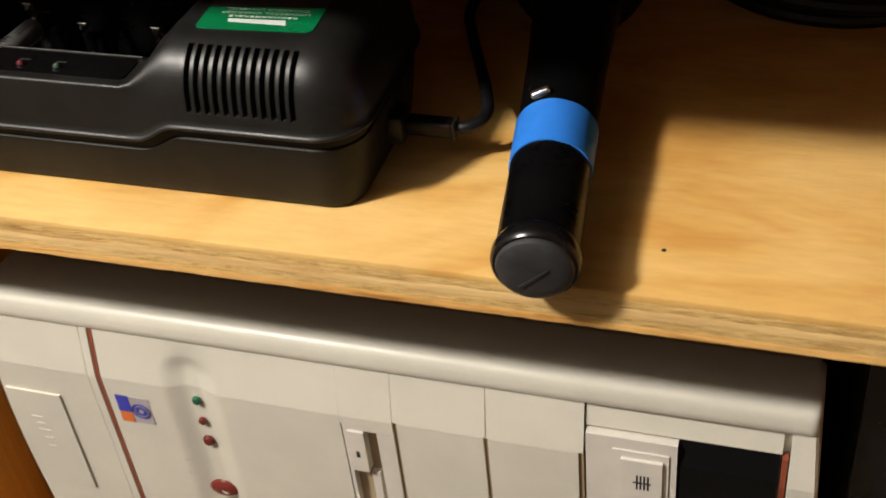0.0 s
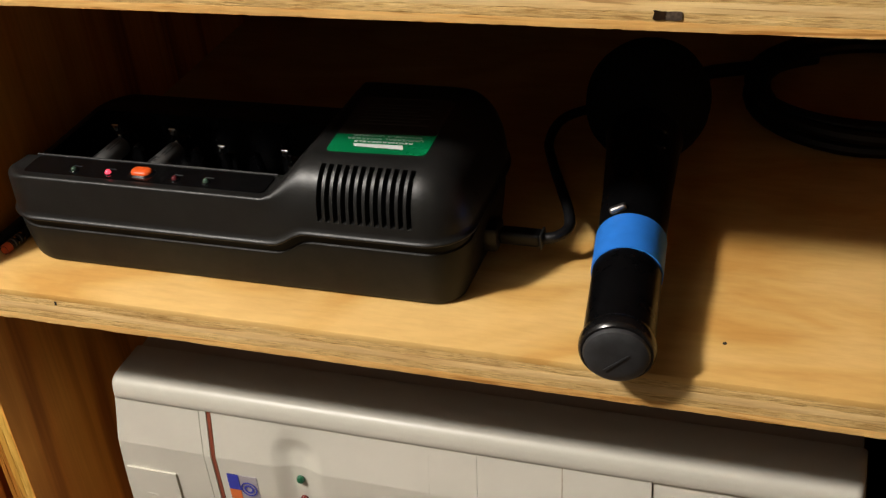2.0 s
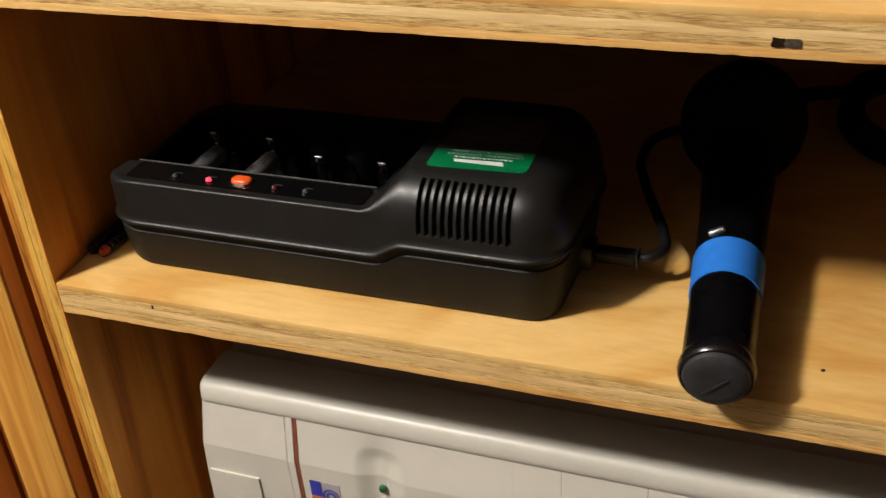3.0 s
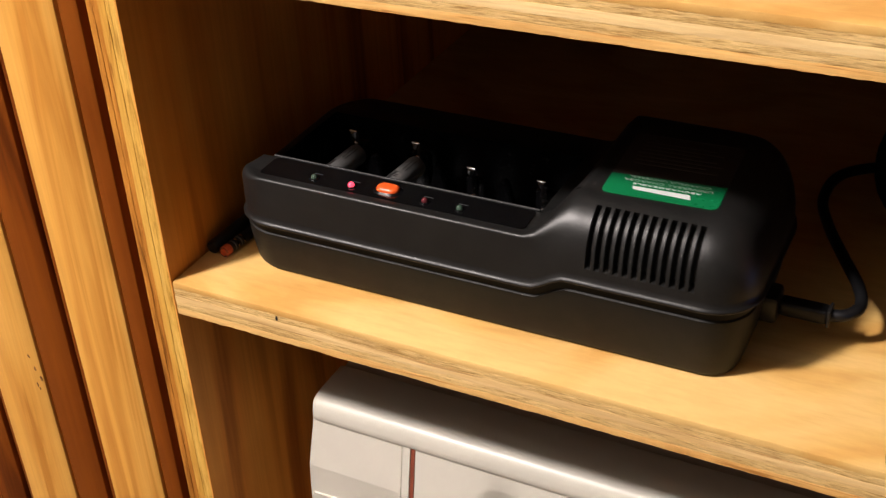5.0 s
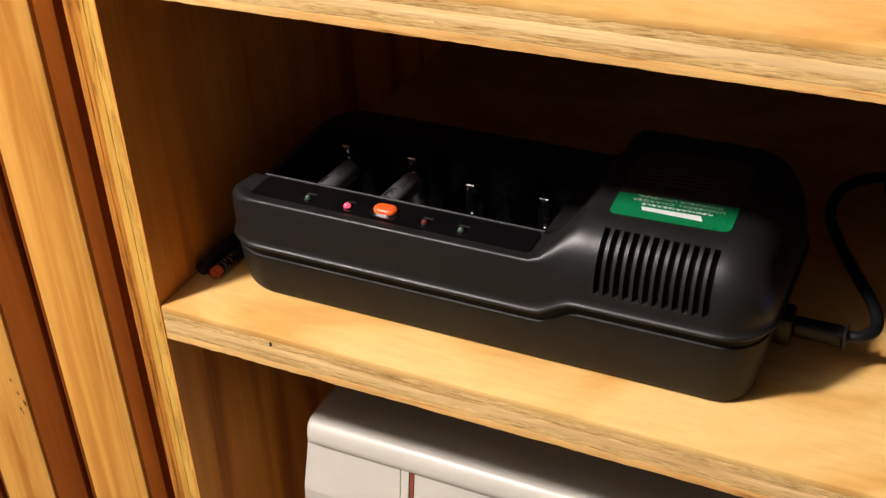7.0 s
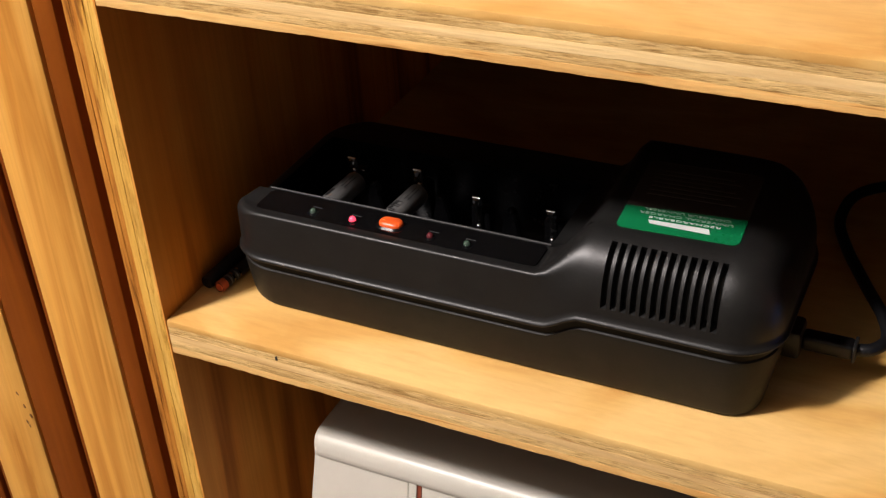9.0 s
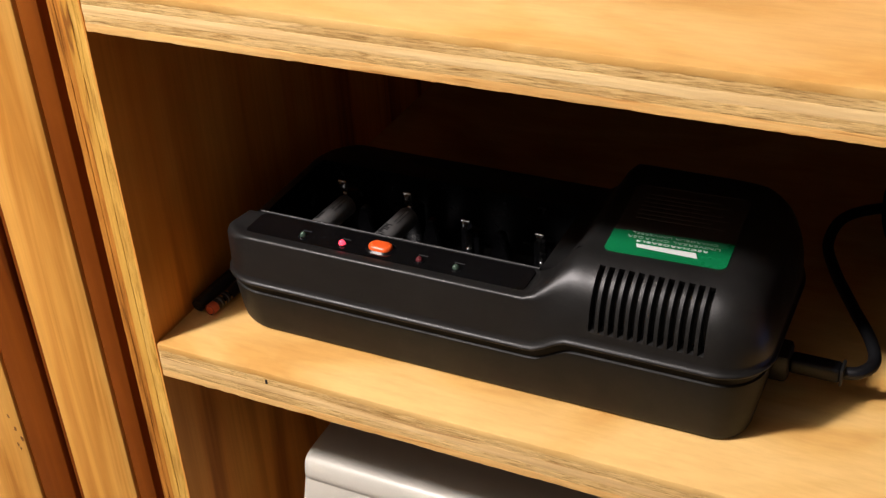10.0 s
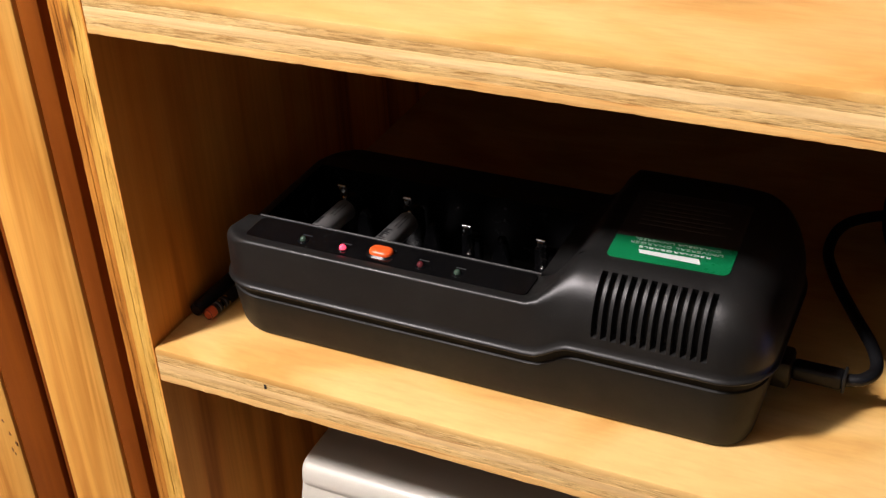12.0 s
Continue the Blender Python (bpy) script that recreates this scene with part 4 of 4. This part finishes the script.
def computer():
    pc = thing("desktop_computer", (0.24, 0.2, PZ0), "beige desktop computer lying on its side under the plywood shelf", "computer")
    case = part("case", box(PX0 + 0.002, PX1 - 0.002, 0.0672, 0.385, PZ0 + 0.002, PZ1 - 0.0012, 0.001), BEIGE_METAL, pc, "beige painted steel case")
    # moulded front: profile with the bull-nosed upper edge, run along the width
    nl = NOSE_LOW
    prof = [(0.0665, PZ0), (0.0665, PZ1 - 0.0004), (0.0658, PZ1 + 0.0002), (0.0560, PZ1 + 0.0001), (0.0460, PZ1), (0.0410, PZ1 - 0.0003), (0.0384, PZ1 - 0.0009), (0.0366, PZ1 - 0.0021), (0.0355, PZ1 - 0.0038),
            (0.0348, PZ1 - 0.0065), (0.0345, PZ1 - 0.0090), (0.0343, nl + 0.0010),
            (0.0350, nl), (0.0385, nl - 0.0002), (0.0390, 0.775), (face_y(0.735) + 0.005, 0.735), (face_y(0.70) + 0.005, 0.70), (face_y(0.67) + 0.005, 0.67), (face_y(PZ0) + 0.005, PZ0 + 0.006), (0.052, PZ0)]
    bm = bmesh.new()
    rows = []
    stations = [(PX0, 0.0032), (PX0 + 0.0008, 0.0014), (PX0 + 0.0022, 0.0003), (PX0 + 0.0040, 0.0), (PX1 - 0.0040, 0.0), (PX1 - 0.0022, 0.0003), (PX1 - 0.0008, 0.0014), (PX1, 0.0032)]
    for x, sh in stations:
        rows.append([bm.verts.new((x + bow(z) * (-1 if x < 0.2 else 1), min(0.0665, y + sh) if y < 0.06 else y, z - sh * 0.6 if z > 0.8 else z)) for y, z in prof])
    m = len(prof)
    for a, b in zip(rows, rows[1:]):
        for k in range(m):
            bm.faces.new((a[k], a[(k + 1) % m], b[(k + 1) % m], b[k]))
    bm.faces.new(rows[0])
    bm.faces.new(rows[-1])
    front = part("front_frame", bm, BEIGE, pc, "beige moulded front with a rounded edge", sharp=40)
    zt = NOSE_LOW + 0.0008
    zb = PZ0 + 0.012
    # end panel, rib, coloured trim, main panel
    part("end_panel", end_slab(PX0 + 0.0003, 0.0968, zb, zt, True), BEIGE, pc)
    part("end_plate", face_slab(0.0440, 0.0757, 0.6870, 0.7575, 0.0012, 0.004, 0.0006), BEIGE, front)
    for k, (x, z, w, h) in enumerate(((0.057, 0.738, 0.006, 0.0012), (0.0575, 0.733, 0.005, 0.0012), (0.058, 0.728, 0.007, 0.0012), (0.059, 0.722, 0.005, 0.0012), (0.059, 0.716, 0.004, 0.0010))):
        part("embossed_mark", face_slab(x - w / 2, x + w / 2, z, z + h, 0.0015, 0.002, 0.0002), BEIGE, front)
    part("rib", face_slab(0.0976, 0.1018, zb, zt, 0.0005), BEIGE, pc)
    part("trim_strip", face_slab(0.1022, 0.1042, zb, zt - 0.0006, 0.0001, 0.003, 0), RED_TRIM, pc, "thin dark red trim strip")
    part("main_panel", scooped_panel(0.1046, 0.2292, zb, zt), BEIGE, pc, "beige panel with a shallow upright scoop", sharp=60)
    part("main_panel_end", face_slab(0.2293, 0.2551, 0.7710, zt), BEIGE, pc)
    # lamps and buttons in the scoop
    for z, r, mat_, lb in ((0.7672, 0.0024, GREEN_LENS, "green status lamp"), (0.7528, 0.0022, RED_LENS, "red status lamp"), (0.7385, 0.0032, RED_LENS, "red reset button")):
        y = face_y(z) + SCOOP[4]
        part("status_lamp" if r < 0.003 else "reset_button", lathe([(-0.001, r), (0.0012, r), (0.0022, r * 0.75), (0.0027, 0)], (0.1534, y, z), (0.1534, y - 1, z), 20), mat_, pc, lb)
    y = face_y(0.704) + SCOOP[4]
    bm = lathe([(-0.001, 0.0085), (0.0012, 0.0084), (0.0026, 0.0068), (0.0034, 0.0035), (0.0036, 0)], (0, 0, 0), (0, -1, 0), 32)
    bm.transform(Matrix.Translation((0.1543, y, 0.7024)) @ Matrix.Diagonal((0.98, 1, 0.66, 1)))
    power = part("power_button", bm, RED_LENS, pc, "large oval red power button")
    # white shape for the printed symbol and the glint painted in with it
    part("printed_mark", plate([(0.1539, y - 0.0037, 0.7036), (0.1557, y - 0.0037, 0.7030), (0.1581, y - 0.0031, 0.7016), (0.1559, y - 0.0036, 0.7014)], (0, -0.0002, 0)), WHITE_INK, power)
    # square badge
    bx, bz, s = 0.1092, 0.7468, 0.0182
    badge = part("badge", face_slab(bx, bx + s, bz, bz + s, 0.0003, 0.001, 0), SILVER_STICKER, pc, "silver square sticker")
    part("badge_patch", face_slab(bx, bx + s * 0.38, bz + s * 0.40, bz + s, 0.0006, 0.001, 0), BLUE_STICKER, badge, "blue printed patch")
    part("badge_patch", face_slab(bx, bx + s * 0.38, bz, bz + s * 0.38, 0.0006, 0.001, 0), ORANGE_STICKER, badge, "orange printed patch")
    c = Vector((bx + s * 0.68, face_y(bz + s / 2) - 0.0006, bz + s * 0.5))
    for r0, r1 in ((0.0050, 0.0042), (0.0030, 0.0018)):
        bm = lathe([(0, r1), (0, r0), (0.0002, r0), (0.0002, r1)], c, c + Vector((0, -1, 0)), 28)
        part("badge_ring", bm, BLUE_STICKER, badge)
    # floppy drive standing upright: sunk back plate, frame round the slot, shutter pad, eject button
    fl = part("floppy_drive", face_slab(0.2298, 0.2551, zb, 0.7708, -0.0046, 0.004, 0), TAN, pc, "upright floppy drive front")
    for x0, x1, z0, z1, proud in ((0.2298, 0.2551, 0.7676, 0.7708, -0.0002), (0.2466, 0.2551, zb, 0.7674, -0.0002), (0.2298, 0.2316, 0.7112, 0.7674, -0.0002),
                                  (0.2400, 0.2440, 0.7112, 0.7376, -0.0016), (0.2298, 0.2464, zb, 0.6962, -0.0002)):
        part("drive_frame", face_slab(x0, x1, z0, z1, proud, 0.0042, 0.0005), CD_BEIGE, fl)
    part("shutter_pad", face_slab(0.2319, 0.2402, 0.7400, 0.7672, 0.0010, 0.0054, 0.0007), CD_BEIGE, fl)
    part("drive_lamp", face_slab(0.2352, 0.2368, 0.7500, 0.7540, 0.0012, 0.001, 0), INK_BLACK, fl)
    part("eject_button", face_slab(0.2312, 0.2450, 0.6968, 0.7106, 0.0016, 0.006, 0.0009), CD_BEIGE, fl)
    # covers of two empty drive bays: one head band, lower panels with open joints between
    head = part("bay_cover_head", face_slab(0.2553, 0.3434, 0.7768, zt, 0.0, 0.006, 0.0003), BEIGE, pc, "continuous head of two bay covers")
    part("cover_groove", face_slab(0.2992, 0.2996, 0.7775, zt - 0.001, 0.0002, 0.0006, 0), TAN, head)
    for x0, x1 in ((0.2572, 0.2982), (0.3003, 0.3412)):
        part("bay_cover", face_slab(x0, x1, zb, 0.7768, -0.0002, 0.004, 0.0006), BEIGE, pc, "flat beige bay cover")
    for x0, x1 in ((0.2551, 0.2572), (0.2982, 0.3003), (0.3412, 0.3434)):
        part("joint_strip", face_slab(x0, x1, zb, 0.7768, -0.0014, 0.003, 0), TAN, front)
    # optical drive
    part("head_band", face_slab(0.3440, 0.4260, 0.7915, zt, -0.0012, 0.004, 0.0005), BEIGE, pc)
    cd = part("disc_drive", face_slab(0.3445, 0.3838, zb, 0.7898, -0.0010, 0.009, 0.0014, 0.0), CD_BEIGE, pc, "pale disc drive front")
    part("drive_door", face_slab(0.3560, 0.3805, zb, 0.7830, -0.0003, 0.004, 0.0008, 0.0), CD_BEIGE, cd)
    part("eject_plate", face_slab(0.3600, 0.3780, 0.7080, 0.7790, 0.0012, 0.004, 0.0012, 0.0), CD_BEIGE, cd)
    for k in range(4):
        part("printed_mark", face_slab(0.3668 + 0.0016 * k, 0.3676 + 0.0016 * k, 0.7610, 0.7700, 0.0013, 0.001, 0, 0.0), DARK_GREY, cd)
    part("printed_mark", face_slab(0.3655, 0.3732, 0.7648, 0.7658, 0.0014, 0.001, 0, 0.0), DARK_GREY, cd)
    bm = lathe([(0, 0.0038), (0.0012, 0.0036), (0.0016, 0)], (0.3700, face_y(0.715) - 0.0010, 0.7150), (0.3700, -9, 0.7150), 20)
    part("drive_knob", bm, DARK_GREY, cd)
    # open bay: a flat black sheet in place of its shaded depth
    part("open_bay_shade", face_slab(0.3842, 0.4252, zb, 0.7905, -0.0022, 0.0012, 0), HOLE_BLACK, pc, "flat black sheet for the shade inside the open drive bay")
    part("trim_strip", face_slab(0.4262, 0.4286, zb, 0.7905, 0.0004, 0.004, 0.0005), RED_TRIM, pc, "thin dark red trim strip")
    part("end_panel", end_slab(0.4292, PX1 - 0.0003, zb, zt, False), BEIGE, pc)
    part("latch", box(0.388, 0.411, 0.0745, 0.0810, PZ1 - 0.0013, PZ1 + 0.0014, 0.0006), HOLE_BLACK, case, "small black latch")
    # folded red cloth that the case rests on
    bm = box(0.036, 0.440, 0.052, 0.380, BASE_Z, PZ0, 0.012, 4)
    bmesh.ops.subdivide_edges(bm, edges=[e for e in bm.edges if e.calc_length() > 0.05], cuts=14, use_grid_fill=True)
    for v in bm.verts:
        if v.co.z < PZ0 - 0.004 and v.co.z > BASE_Z + 0.002:
            v.co += Vector((noise.noise(v.co * 30), noise.noise(v.co * 30 + Vector((5, 0, 0))), 0)) * 0.004
    single("folded_cloth", bm, RED_CLOTH, "folded red cloth under the beige computer", "cloth")


computer()


# ---- dark case beside the computer ----
def dark_case():
    case = thing("black_case", (0.54, 0.2, BASE_Z), "plain black metal equipment case beside the beige computer", "equipment case")
    part("shell", box(0.452, 0.625, 0.062, 0.370, BASE_Z + 0.008, 0.842, 0.004, 3), HOLE_BLACK, case)
    part("front_plate", box(0.455, 0.622, 0.056, 0.0625, BASE_Z + 0.012, 0.838, 0.002, 2), GLOSS_BLACK, case)
    for x in (0.470, 0.607):
        for y in (0.085, 0.345):
            part("foot", lathe([(0, 0), (0, 0.009), (0.008, 0.010), (0.008, 0)], (x, y, BASE_Z), (x, y, 9), 16), RUBBER, case)


dark_case()


# ---- wooden box on the upper shelf ----
def wooden_box():
    z0, x0, x1, y0, y1, h, t = UPPER_Z + 0.0031, 0.238, 0.600, 0.0790, 0.300, 0.150, 0.010
    crate = thing("wooden_box", ((x0 + x1) / 2, (y0 + y1) / 2, z0), "red-brown stained wooden box on the upper plywood shelf", "box")
    part("front_board", box(x0, x1, y0, y0 + t, z0, z0 + h, 0.001), BOARD_RED, crate)
    part("back_board", box(x0, x1, y1 - t, y1, z0, z0 + h, 0.001), BOARD_RED, crate)
    part("end_board", box(x0 + 0.0005, x0 + t, y0 + t, y1 - t, z0, z0 + h, 0.001), BOARD_RED, crate)
    part("end_board", box(x1 - t, x1 - 0.0005, y0 + t, y1 - t, z0, z0 + h, 0.001), BOARD_RED, crate)
    part("base_board", box(x0 + t, x1 - t, y0 + t, y1 - t, z0, z0 + 0.006), BOARD_RED, crate)


wooden_box()
